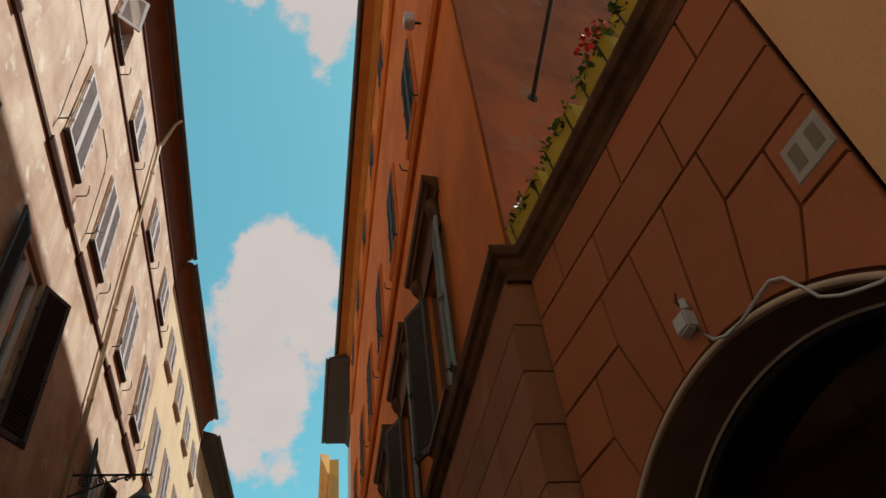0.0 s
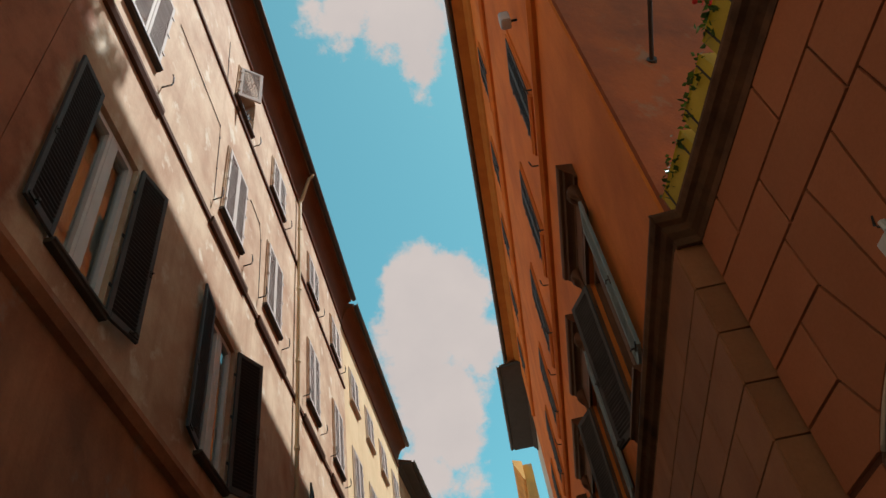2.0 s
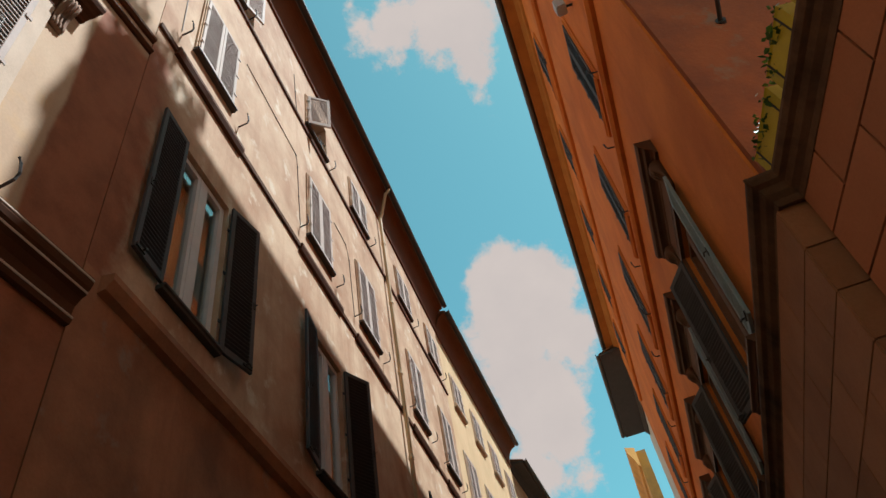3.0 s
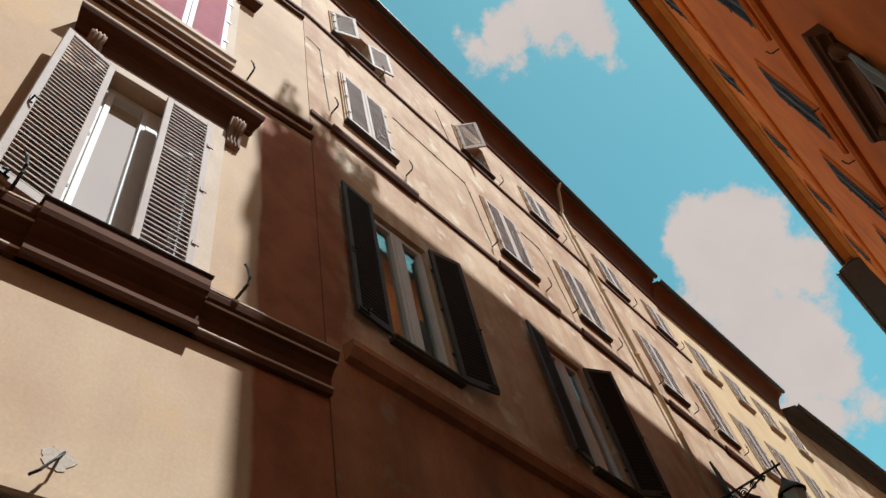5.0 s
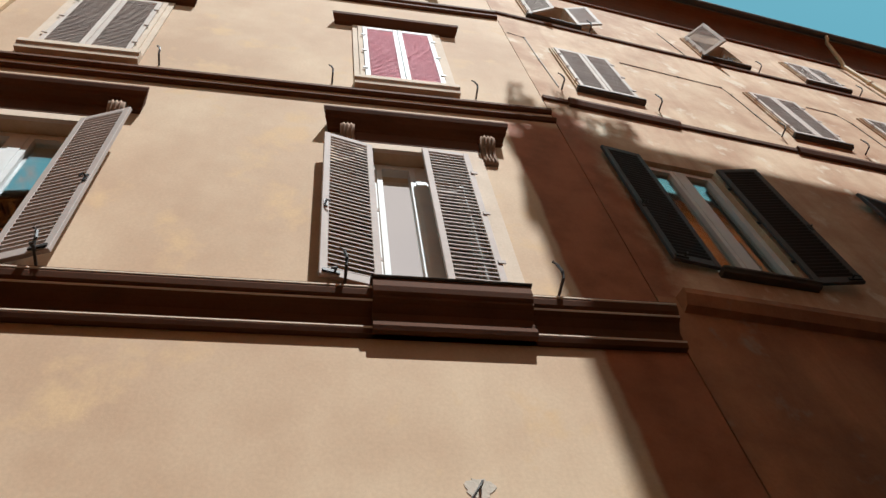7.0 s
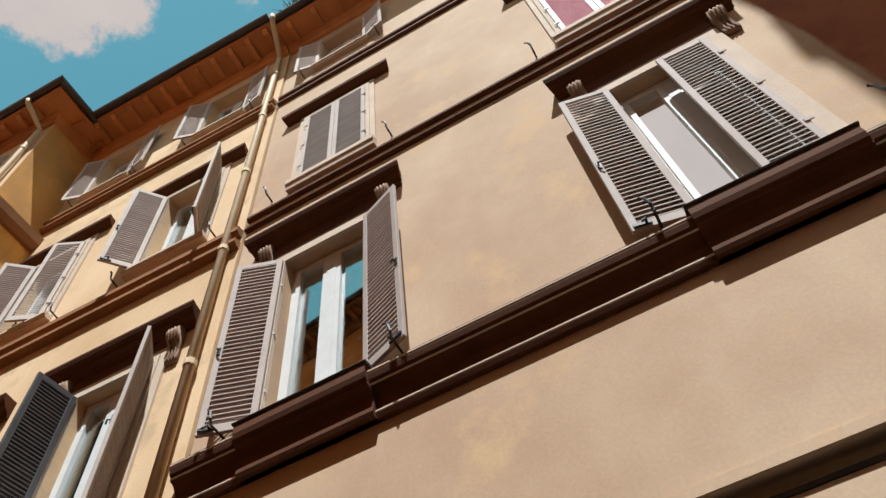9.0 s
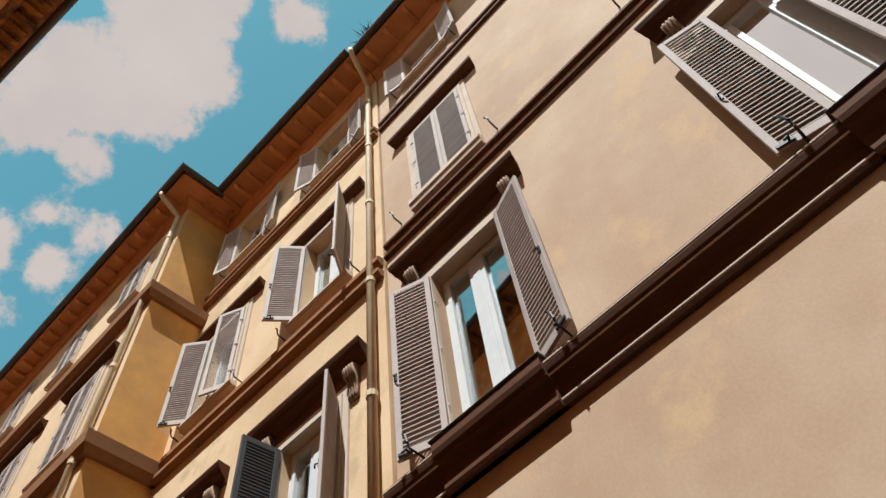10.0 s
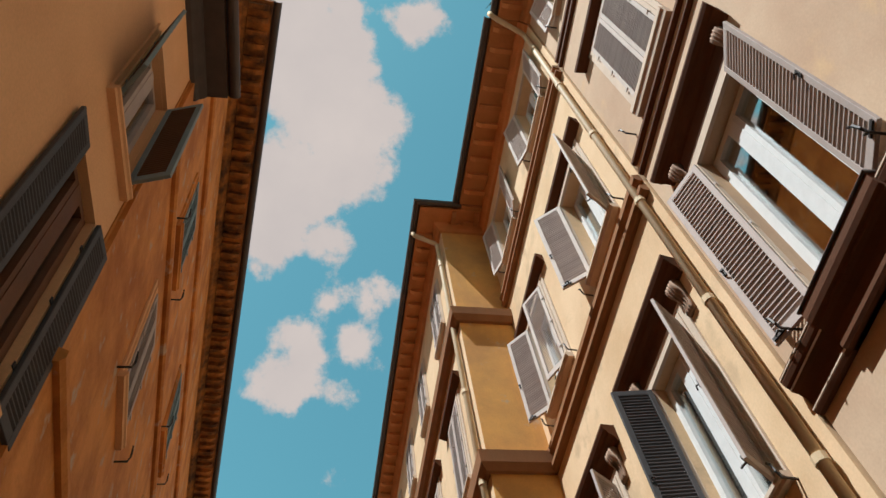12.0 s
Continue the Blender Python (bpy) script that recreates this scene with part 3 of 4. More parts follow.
# sunlit edges of the cornice, added as thin pale strips
for d, z in ((0.067, 5.745), (0.143, 5.966), (0.183, 6.074)):
    moulding("trim_lit_edge", A, -2.94, 4.1, [(d - 0.012, z), (d, z), (d + 0.004, z + 0.006), (d + 0.004, z + 0.018), (d - 0.012, z + 0.02)], STONE_TRIM, "thin pale strip standing for a sunlit edge along the cornice")
for za, zb in ((9.99, 10.05), (10.25, 10.34)):
    moulding("trim_string_course", A, -2.94, 4.1, [(0, za), (0.03, za), (0.06, za + 0.03), (0.06, zb - 0.01), (0, zb + 0.01)], CREAM_TRIM, "thin painted string course on the cream facade")
for za, zb in ((14.28, 14.38), (14.52, 14.64)):
    moulding("trim_string_course", A, -2.94, 4.1, [(0, za), (0.03, za), (0.06, za + 0.03), (0.06, zb - 0.01), (0, zb + 0.01)], CREAM_TRIM, "thin painted string course on the cream facade")
for k, s in enumerate(A_WIN):
    f = k == 0
    block_prof = [(d + 0.045 if d else d, z) for d, z in A_CORNICE[:-1]] + [(0.225, 6.12), (0.225, 6.15), (0.0, 6.195)]
    moulding("trim_sill_block", A, s - 0.62, s + 0.62, block_prof, CREAM_TRIM, "projecting sill block over the cornice")
    moulding("trim_sill_slab", A, s - 0.635, s + 0.635, [(-0.1, 6.18), (0.1, 6.165), (0.235, 6.152), (0.245, 6.165), (0.235, 6.18), (-0.1, 6.203)], SLATE, "thin dark slate sill on the block")
    window(A, s, CZ, 1.04, 2.52, "tall window with louvred grey-brown shutters under a bracketed hood", deep=0.14, hood="large", hood_gap=0.23, casing=0.17, left=(3 if f else 160), right=(168 if f else 160), pieces=True, stops=(-0.9, 0.82), stop_out=0.3, stop_up=0.0, out=0.07, pitch=0.06, pane_mat=GLASS if f else GLASSOLD, turned=f)
    window(A, s, 10.66, 1.06, 2.14, "window with closed shutters under a small hood" if not f else "window with closed white shutters and pink blinds", hood="small", casing=0.14, left=0, right=0, leaf_mat=WHITEPAINT if f else PALEPAINT, slat_mat=PINK if f else LEAFPAINT, pieces=True, sill=0.12, sill_drop=0.2, stops=(-0.9, 0.95))
    window(A, s, 15.2, 0.96, 1.45, "small attic window with open shutters under the eave", casing=0.1, left=166, right=168, leaf_mat=PALEPAINT, slat_mat=LEAFPAINT, sill=0.12, stops=(-0.8, 0.8))
eave("eave", A, -2.94, 4.1, 17.3, 0.65, "brown timber eave of the cream house", rafters=0.55)

# ---- left: long pale house further up the street ----
B = left_frame(-3.5, 2.95, 5.7)
B_END = -14.1
holes = []
B_ROW = (-1.22, -4.88, -7.28, -10.45, -12.95)
for s in (-1.43, -5.08, -10.85):
    holes.append((s - 0.53, s + 0.53, 6.97, 9.37))
for s in B_ROW:
    holes += [(s - 0.48, s + 0.48, 11.45, 13.17), (s - 0.48, s + 0.48, 15.0, 16.1)]
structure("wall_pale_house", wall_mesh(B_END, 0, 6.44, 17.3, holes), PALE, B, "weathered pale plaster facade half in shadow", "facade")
structure("wall_pale_house_base", wall_mesh(B_END, 0, 0, 6.44, []), BROWN, B @ pose(0, 0.004, 0), "brown plaster ground floor wall in shade", "facade")
moulding("trim_sill_course", B, B_END, -0.2, [(0, 6.24), (0.08, 6.26), (0.14, 6.35), (0.14, 6.42), (0, 6.45)], BROWN, "brown sill course under the first floor windows")
moulding("trim_string_course", B, B_END, 0, [(0, 10.76), (0.035, 10.77), (0.045, 10.84), (0, 10.85)], CREAM_TRIM, "thin string course on the pale facade")
moulding("trim_string_course", B, B_END, 0, [(0, 14.66), (0.035, 14.67), (0.045, 14.72), (0, 14.73)], CREAM_TRIM, "thin string course on the pale facade")
for s, l, r in ((-1.43, 168, 177), (-5.08, 152, 173), (-10.85, 165, 172)):
    window(B, s, 6.97, 1.06, 2.4, "tall window with dark open louvred shutters in the shade", casing=0.0, left=l, right=r, leaf_mat=DARKPAINT, pieces=(s > -6), sill=0.11, sill_drop=0.06, sill_mat=SLATE, timber=WHITEPAINT, casing_mat=BROWN, deep=0.07, pitch=0.06, curtain=True, pane_mat=GLASSDIM, slat_mat=DARKSLAT)
for i, s in enumerate(B_ROW):
    moulding("trim_sill_course", B, s - 0.85, s + 0.85, [(0.0, 10.70), (0.05, 10.71), (0.08, 10.79), (0.08, 10.85), (0, 10.865)], CREAM_TRIM, "thicker string course under a window")
    window(B, s, 11.45, 0.96, 1.72, "window with closed grey louvred shutters on the pale facade", casing=0.05, left=0, right=0, leaf_mat=PALEPAINT, slat_mat=LEAFPAINT, sill_mat=SLATE, sill=0.09, sill_drop=0.06, casing_mat=PALE, stops=(-0.75, 0.8), pieces=(i < 3))
    window(B, s, 15.0, 0.96, 1.1, "small attic window with shutters ajar", casing=0.05, left=(165, None, 0, 0, 0)[i], right=(25, 52, 0, 0, 0)[i], sill=0.08, sill_drop=0.06, casing_mat=PALE, sill_mat=SLATE, leaf_mat=PALEPAINT, slat_mat=LEAFPAINT, stops=(-0.7,))
eave("eave", B, B_END, 0, 17.05, 0.35, "dark brown coved eave of the pale house", rafters=0, mat=DARKSOFFIT, cove=0.96)
drainpipe(B, -8.9, 0, 18.0, 0.35, "tan drainpipe running down the pale facade", r=0.045, neck=1.05)

# ---- left: far houses ----
D = left_frame(-3.5 - 14.1 * math.sin(radians(5.7)), 2.95 + 14.1 * math.cos(radians(5.7)), 4.0)
holes = []
D_ROW = [-1.2 - 2.1 * i for i in range(4)]
for s in D_ROW:
    holes += [(s - 0.45, s + 0.45, 11.4, 13.1), (s - 0.45, s + 0.45, 14.8, 15.9), (s - 0.45, s + 0.45, 7.6, 9.6)]
structure("wall_yellow_house", wall_mesh(-8.7, 0, 0, 17.2, holes), YELLOW, D, "yellow plaster facade further along the street", "facade")
for s in D_ROW:
    window(D, s, 7.6, 0.9, 2.0, "window with grey shutters on the yellow facade", casing=0.1, left=0, right=0, sill=0.1)
    window(D, s, 11.4, 0.9, 1.7, "window with grey shutters on the yellow facade", casing=0.1, left=0, right=0, sill=0.1)
    window(D, s, 14.8, 0.9, 1.1, "small attic window with grey shutters", casing=0.08, left=0, right=0, sill=0.1)
eave("eave", D, -8.7, 0, 17.0, 0.38, "dark brown coved eave of the yellow house", rafters=0, mat=DARKSOFFIT, cove=0.8)

# ---- left: yellow house behind, with its projecting wing ----
C = left_frame(-3.46, -4.1, 1.5)
C_WIN = (1.3, 3.93)
holes = []
for s in C_WIN:
    holes += [(s - 0.5, s + 0.5, 5.7, 7.95), (s - 0.5, s + 0.5, 10.4, 12.45), (s - 0.48, s + 0.48, 14.85, 16.5)]
structure("wall_yellow_corner_house", wall_mesh(0.02, 5.15, 0, 17.4, holes), YCREAM, C, "yellow cream plaster facade beside the drainpipe", "facade")
for za, zb in ((9.62, 9.75), (9.88, 10.03), (14.1, 14.2), (14.32, 14.44)):
    moulding("trim_string_course", C, 0.02, 5.15, [(0, za), (0.06, za), (0.11, za + 0.05), (0.11, zb - 0.01), (0, zb + 0.02)], ORANGETRIM, "painted string course on the yellow cream facade")
for k, s in enumerate(C_WIN):
    # right leaves turned from the sun: their shade is put into a dark colour
    window(C, s, 5.7, 1.0, 2.25, "tall window with open shutters under a bracketed hood", deep=0.12, hood="large", left=126, right=(97 if k == 0 else 120), leaf_mat=LEAFPAINT, right_shade_mat=DARKPAINT, pieces=(k == 0), sill=0.1, casing=0.17, stops=(-0.7,), pitch=0.045, pane_mat=GLASSOLD)
    window(C, s, 10.4, 1.0, 2.05, "window with open louvred shutters under a small hood", hood="small", left=(124 if k == 0 else 25), right=(130 if k == 0 else 140), leaf_mat=PALEPAINT, slat_mat=LEAFPAINT, pieces=True, sill=0.14, stops=(-0.8, 0.8), pane_mat=GLASSOLD)
    window(C, s, 14.85, 0.96, 1.65, "attic window with open shutters under the eave", casing=0.08, left=168, right=162, leaf_mat=PALEPAINT, slat_mat=LEAFPAINT, sill=0.12, stops=(-0.75, 0.75), pane_mat=GLASSOLD)
eave("eave", C, 0.02, 5.15, 17.3, 0.72, "brown timber eave with rafter tails", rafters=0.42)
drainpipe(C, 0.18, 0, 17.25, 0.72, "tan drainpipe between two cream facades", lean=-0.25)

# wing: its flank faces up the street
T0 = C @ pose(5.15, 0, 0)
TW = 1.1
structure("wall_wing_flank", box(-0.008, 0.45, -0.4, TW - 0.004, 0, 17.5), OCHRE, T0, "ochre flank wall of the projecting wing", "facade")
T = C @ pose(5.15, TW, 0)
holes = []
T_WIN = [1.5 + 2.5 * i for i in range(5)]
for s in T_WIN:
    holes += [(s - 0.45, s + 0.45, 5.8, 7.95), (s - 0.45, s + 0.45, 10.4, 12.4), (s - 0.45, s + 0.45, 14.85, 16.45)]
structure("wall_wing", wall_mesh(-0.004, 14, 0, 17.5, holes), YCREAM, T, "yellow cream plaster front of the projecting wing", "facade")
for za, zb in ((9.62, 10.0), (13.5, 13.85)):
    pr = [(0, za), (0.08, za), (0.16, za + 0.12), (0.18, zb - 0.03), (0, zb + 0.02)]
    moulding("trim_string_course", T, -0.004, 14, pr, ORANGETRIM, "painted string course round the wing", -1.0)
    F = T @ pose(-0.004, 0, 0, 0, 0, 90)
    moulding("trim_string_course", F, -TW, 0, pr, ORANGETRIM, "painted string course round the wing", 0, 1.0)
for s in T_WIN:
    window(T, s, 5.8, 0.9, 2.15, "window with shutters on the wing", hood="large", left=0, right=0, sill=0.14)
    window(T, s, 10.4, 0.9, 2.0, "window with half-closed shutters on the wing", hood="small", left=0, right=0, sill=0.12)
    window(T, s, 14.85, 0.9, 1.6, "attic window with shutters on the wing", casing=0.08, left=0, right=0, sill=0.1)
eave("eave", T, 0, 14, 17.3, 0.55, "brown timber eave with rafter tails on the wing", rafters=0.42, skew0=-1.0)
eave("eave", T @ pose(0, 0, 0, 0, 0, 90), -TW, 0, 17.27, 0.55, "brown timber eave round the wing's corner", rafters=0.42, skew1=1.0, gutter=True)
drainpipe(T, 0.2, 0, 17.25, 0.55, "tan drainpipe on the wing's corner", lean=0.0)

# ---- right: tall orange house ----
RX, RY = 1.62, 4.4
R = right_frame(RX, RY, 4.3)
R_MID = [2.75 + 2.9 * i for i in range(6)]
holes = []
for s in R_MID:
    holes += [(s - 0.5, s + 0.5, 5.95, 8.15), (s - 0.45, s + 0.45, 11.2, 13.2), (s - 0.42, s + 0.42, 16.8, 18.3)]
structure("wall_orange_house", wall_mesh(0, 20.2, 5.6, 19.6, holes, 0.14), ORANGE, R, "tall orange plaster facade in shade", "facade")
wall_r = structure("wall_orange_house_base", wall_mesh(0, 20.2, 0, 5.6, []), JOINT, R @ pose(0, 0.03, 0), "weathered stone base of the orange house", "facade")
structure("wall_orange_house_flank", box(-0.06, 0.05, -9, -0.03, 5.6, 19.6), RED, R @ pose(0, 0, 0, 0, 0, 17), "rough red flank wall over the terrace", "facade")
CORN = [(0, 5.44), (0.03, 5.44), (0.04, 5.50), (0.08, 5.54), (0.10, 5.60), (0.14, 5.62), (0.16, 5.67), (0.16, 5.70), (0, 5.73)]
moulding("trim_cornice", R, -0.03, 19, CORN, DARKSTONE, "dark stone cornice along the orange house", -1.0)
for za in (10.55, 16.3):
    moulding("trim_string_course", R, 0, 19, [(0, za), (0.06, za), (0.11, za + 0.06), (0.11, za + 0.13), (0, za + 0.17)], ORANGE, "orange string course on the tall facade")
for s in R_MID:
    # left leaf bluish for skylight, right leaf dark for shade, both by colour
    window(R, s, 5.95, 1.0, 2.2, "tall window with brown shutters under a heavy hood", hood="large", left=174, right=156, leaf_mat=BLUEGREY, right_shade_mat=DARKPAINT, deep=0.06, hood_deep=1.0, hood_gap=0.3, sill=0.16, casing=0.17, casing_mat=BROWNWOOD, timber=BROWNWOOD, pieces=(s < 5))
    window(R, s, 11.2, 0.9, 2.0, "window with dark shutters on the orange facade", deep=0.06, casing=0.1, left=0, right=0, leaf_mat=DARKPAINT, sill=0.1, casing_mat=ORANGE, stops=(-0.7, 0.75))
    window(R, s, 16.8, 0.84, 1.5, "small attic window on the orange facade", deep=0.06, casing=0.08, left=0, right=0, leaf_mat=DARKPAINT, sill=0.1, casing_mat=ORANGE, stops=(-0.7,))
eave("eave", R, 0.0, 20.1, 19.4, 0.45, "deep orange-brown eave of the orange house", rafters=0, mat=EAVEORANGE, back=-0.48)

wl = thing("wall_lamp", R @ pose(1.45, 0, 12.2), "small white box lamp on the orange facade", "wall lamp")
bm = box(-0.09, 0.09, 0.10, 0.26, -0.14, 0.14)
bmesh.ops.bevel(bm, geom=list(bm.edges), offset=0.02, segments=2, affect="EDGES")
part("case", bm, WHITEPLASTIC, wl)
part("arm", add_tube(bmesh.new(), [(0, 0.0, -0.05), (0, 0.12, -0.05)], 0.02, 8), IRON, wl)

# beyond the orange house: a white house with a wide dark eave, then an ochre one
K = right_frame(0.4, 24.2, 4.3)
structure("wall_white_house", wall_mesh(0, 7, 0, 19.2, []), WHITEWALL, K, "narrow white facade beyond the orange house", "facade")
eave("eave", K, -0.3, 6, 19.1, 1.05, "wide dark eave of the white house", rafters=0, mat=DARKPAINT)
M = right_frame(-1.05, 33.5, 4.3)
structure("wall_ochre_house", wall_mesh(0, 16, 0, 20.2, []), OCHRE, M, "ochre facade at the end of the street", "facade")
moulding("trim_cornice", M, -0.2, 16, [(0, 19.3), (0.1, 19.35), (0.2, 19.6), (0.4, 19.9), (0.45, 20.2), (0, 20.3)], OCHRE, "moulded ochre cornice at the end of the street", -1.0)
N1 = left_frame(-5.55, 25.7, 1.5)
structure("wall_far_house", wall_mesh(-18, 0, 0, 17.3, []), PALE, N1, "pale far house with a raised roof", "facade")
eave("eave", N1, -18, 0, 17.1, 0.55, "dark eave of the far house", rafters=0, mat=SLATE)

# ---- right: low terracotta house with an arch and a terrace ----
G = right_frame(RX + 0.18, RY - 0.03, 12.8) @ Matrix.Translation((0, 0, 0.385)) @ Matrix.Diagonal((0.875, 1, 0.976, 1))
ARC_S, ARC_Z, ARC_R = -1.64, 1.50, 1.9
JAMB = (-2.86, -0.50)


def arch_z(s, r=ARC_R):
    return ARC_Z + math.sqrt(max(r * r - (s - ARC_S) ** 2, 0.0))


def arch_wall():
    """The backing of the wall round the arch: strips whose foot follows the curve, with the reveal of the arch."""
    bm = bmesh.new()
    cuts = [JAMB[0] + (JAMB[1] - JAMB[0]) * i / 28 for i in range(29)]
    for d in (0.0, -0.45):
        for a, b in zip(cuts, cuts[1:]):
            bm.faces.new([bm.verts.new(p) for p in ((a, d, arch_z(a)), (b, d, arch_z(b)), (b, d, 5.4), (a, d, 5.4))])
        for a, b in ((-2.95, JAMB[0]), (JAMB[1], 0.0)):
            bm.faces.new([bm.verts.new(p) for p in ((a, d, -0.39), (b, d, -0.39), (b, d, 5.4), (a, d, 5.4))])
    return bm


def arch_reveal():
    bm = bmesh.new()
    rim = [(JAMB[0], 0.0)] + [(JAMB[0] + (JAMB[1] - JAMB[0]) * i / 40, arch_z(JAMB[0] + (JAMB[1] - JAMB[0]) * i / 40)) for i in range(41)] + [(JAMB[1], 0.0)]
    rings = []
    for k, (a, z) in enumerate(rim):
        if k in (0, 1):
            o = Vector((1, 0, 0))
        elif k >= len(rim) - 2:
            o = Vector((-1, 0, 0))
        else:
            o = Vector((ARC_S - a, 0, ARC_Z - z)).normalized()
        pts = [(0.0, -0.02), (0.0, 0.022), (0.03, 0.028), (0.045, 0.018), (0.045, -0.40), (0.0, -0.40)]
        rings.append([bm.verts.new(Vector((a, d, z)) + o * q) for q, d in pts])
    for r0, r1 in zip(rings, rings[1:]):
        for k in range(len(r0) - 1):
            bm.faces.new((r0[k], r0[k + 1], r1[k + 1], r1[k]))
    return bm


wall_g = structure("wall_terracotta_house", arch_wall(), JOINT, G, "terracotta painted wall with recessed joints round an arch", "facade")
part("arch_surround", arch_reveal(), ARCHSTONE, wall_g, "brown rim and reveal of the arch")
for d, q, r in ((0.024, 0.02, 0.017), (-0.30, 0.055, 0.010)):
    rim = [(JAMB[0] + (JAMB[1] - JAMB[0]) * i / 40) for i in range(1, 40)]
    pts = [Vector((a, d, arch_z(a))) + Vector((ARC_S - a, 0, ARC_Z - arch_z(a))).normalized() * q for a in rim]
    part("arch_rim", add_tube(bmesh.new(), pts, r, 6), STONE_TRIM, wall_g, "pale stone rim of the arch", smooth=True)
moulding("trim_cornice_return", pose(RX, RY - 0.03, 0, 0, 0, 180), -0.2, 0, CORN, DARKSTONE, "dark stone cornice turning the corner of the orange house", 0, 1.0)
moulding("trim_cornice", G, -2.95, -0.0, [(d, (z - 0.385) / 0.976) for d, z in CORN], DARKSTONE, "dark stone cornice under the terrace")
structure("terrace_floor", box(-2.95, 0.2, -9, -0.02, 5.4, 5.47), TILE, G, "terrace floor behind the planters", "terrace")

door = thing("arched_shop_window", G, "dark glazed fanlight inside the arch", "window", kind="structure")
bm = bmesh.new()
cuts = [JAMB[0] + 0.1 + (JAMB[1] - JAMB[0] - 0.2) * i / 24 for i in range(25)]
for a, b in zip(cuts, cuts[1:]):
    bm.faces.new([bm.verts.new(p) for p in ((a, -0.36, 0.2), (b, -0.36, 0.2), (b, -0.36, arch_z(b) - 0.04), (a, -0.36, arch_z(a) - 0.04))])
pane = part("pane", bm, GLASSDARK, door)
add = [(a, -0.35, arch_z(a) - 0.06) for a in cuts]
part("window_frame", add_tube(bmesh.new(), add, 0.03, 6), IRON, door)
bm = bmesh.new()
add_box(bm, -2.95, 0.3, -3.0, -2.9, 0, 5.2)
add_box(bm, -3.05, -2.95, -3.0, -0.46, 0, 5.2)
add_box(bm, 0.3, 0.4, -3.0, -0.46, 0, 5.2)
add_box(bm, -3.05, 0.4, -3.0, -0.46, 5.2, 5.3)
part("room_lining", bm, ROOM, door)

CABLE = thing("junction_box", G, "small white junction box with a loose white cable over the arch", "junction box")
CABLE_PTS = [(-1.67, 3.54), (-1.70, 3.47), (-1.76, 3.40), (-1.85, 3.36), (-1.99, 3.35), (-2.12, 3.37), (-2.25, 3.385), (-2.33, 3.34), (-2.40, 3.23), (-2.45, 3.14), (-2.55, 3.07), (-2.64, 3.03), (-2.74, 2.99), (-2.93, 2.97)]
CABLE_RUN = [(a, 0.04, z) for a, z in CABLE_PTS]
bm = box(-1.69, -1.57, 0.02, 0.10, 3.53, 3.64)
bmesh.ops.bevel(bm, geom=list(bm.edges), offset=0.012, segments=2, affect="EDGES")
part("case", bm, WHITEPLASTIC, CABLE)
part("gland", add_tube(bmesh.new(), [(-1.66, 0.05, 3.66), (-1.66, 0.05, 3.72)], 0.022, 8), WHITEPLASTIC, CABLE)
part("cable", add_tube(bmesh.new(), CABLE_RUN, 0.0085, 6), WHITEPLASTIC, CABLE, smooth=True)
part("cable", add_tube(bmesh.new(), [(-1.62, 0.05, 3.72), (-1.58, 0.03, 3.77), (-1.60, 0.02, 3.82)], 0.008, 5), IRON, CABLE)

PLAQUE = thing("plaque", G, "worn white marble plaque set in the terracotta wall", "plaque")
bm = box(-2.94, -2.66, 0.014, 0.03, 3.61, 3.83)
bmesh.ops.bevel(bm, geom=list(bm.edges), offset=0.006, segments=1, affect="EDGES")
part("slab", bm, MARBLE, PLAQUE)
for a in (-2.865, -2.735):
    part("bar", box(a - 0.036, a + 0.036, 0.03, 0.032, 3.655, 3.785), CABLEGREY, PLAQUE)

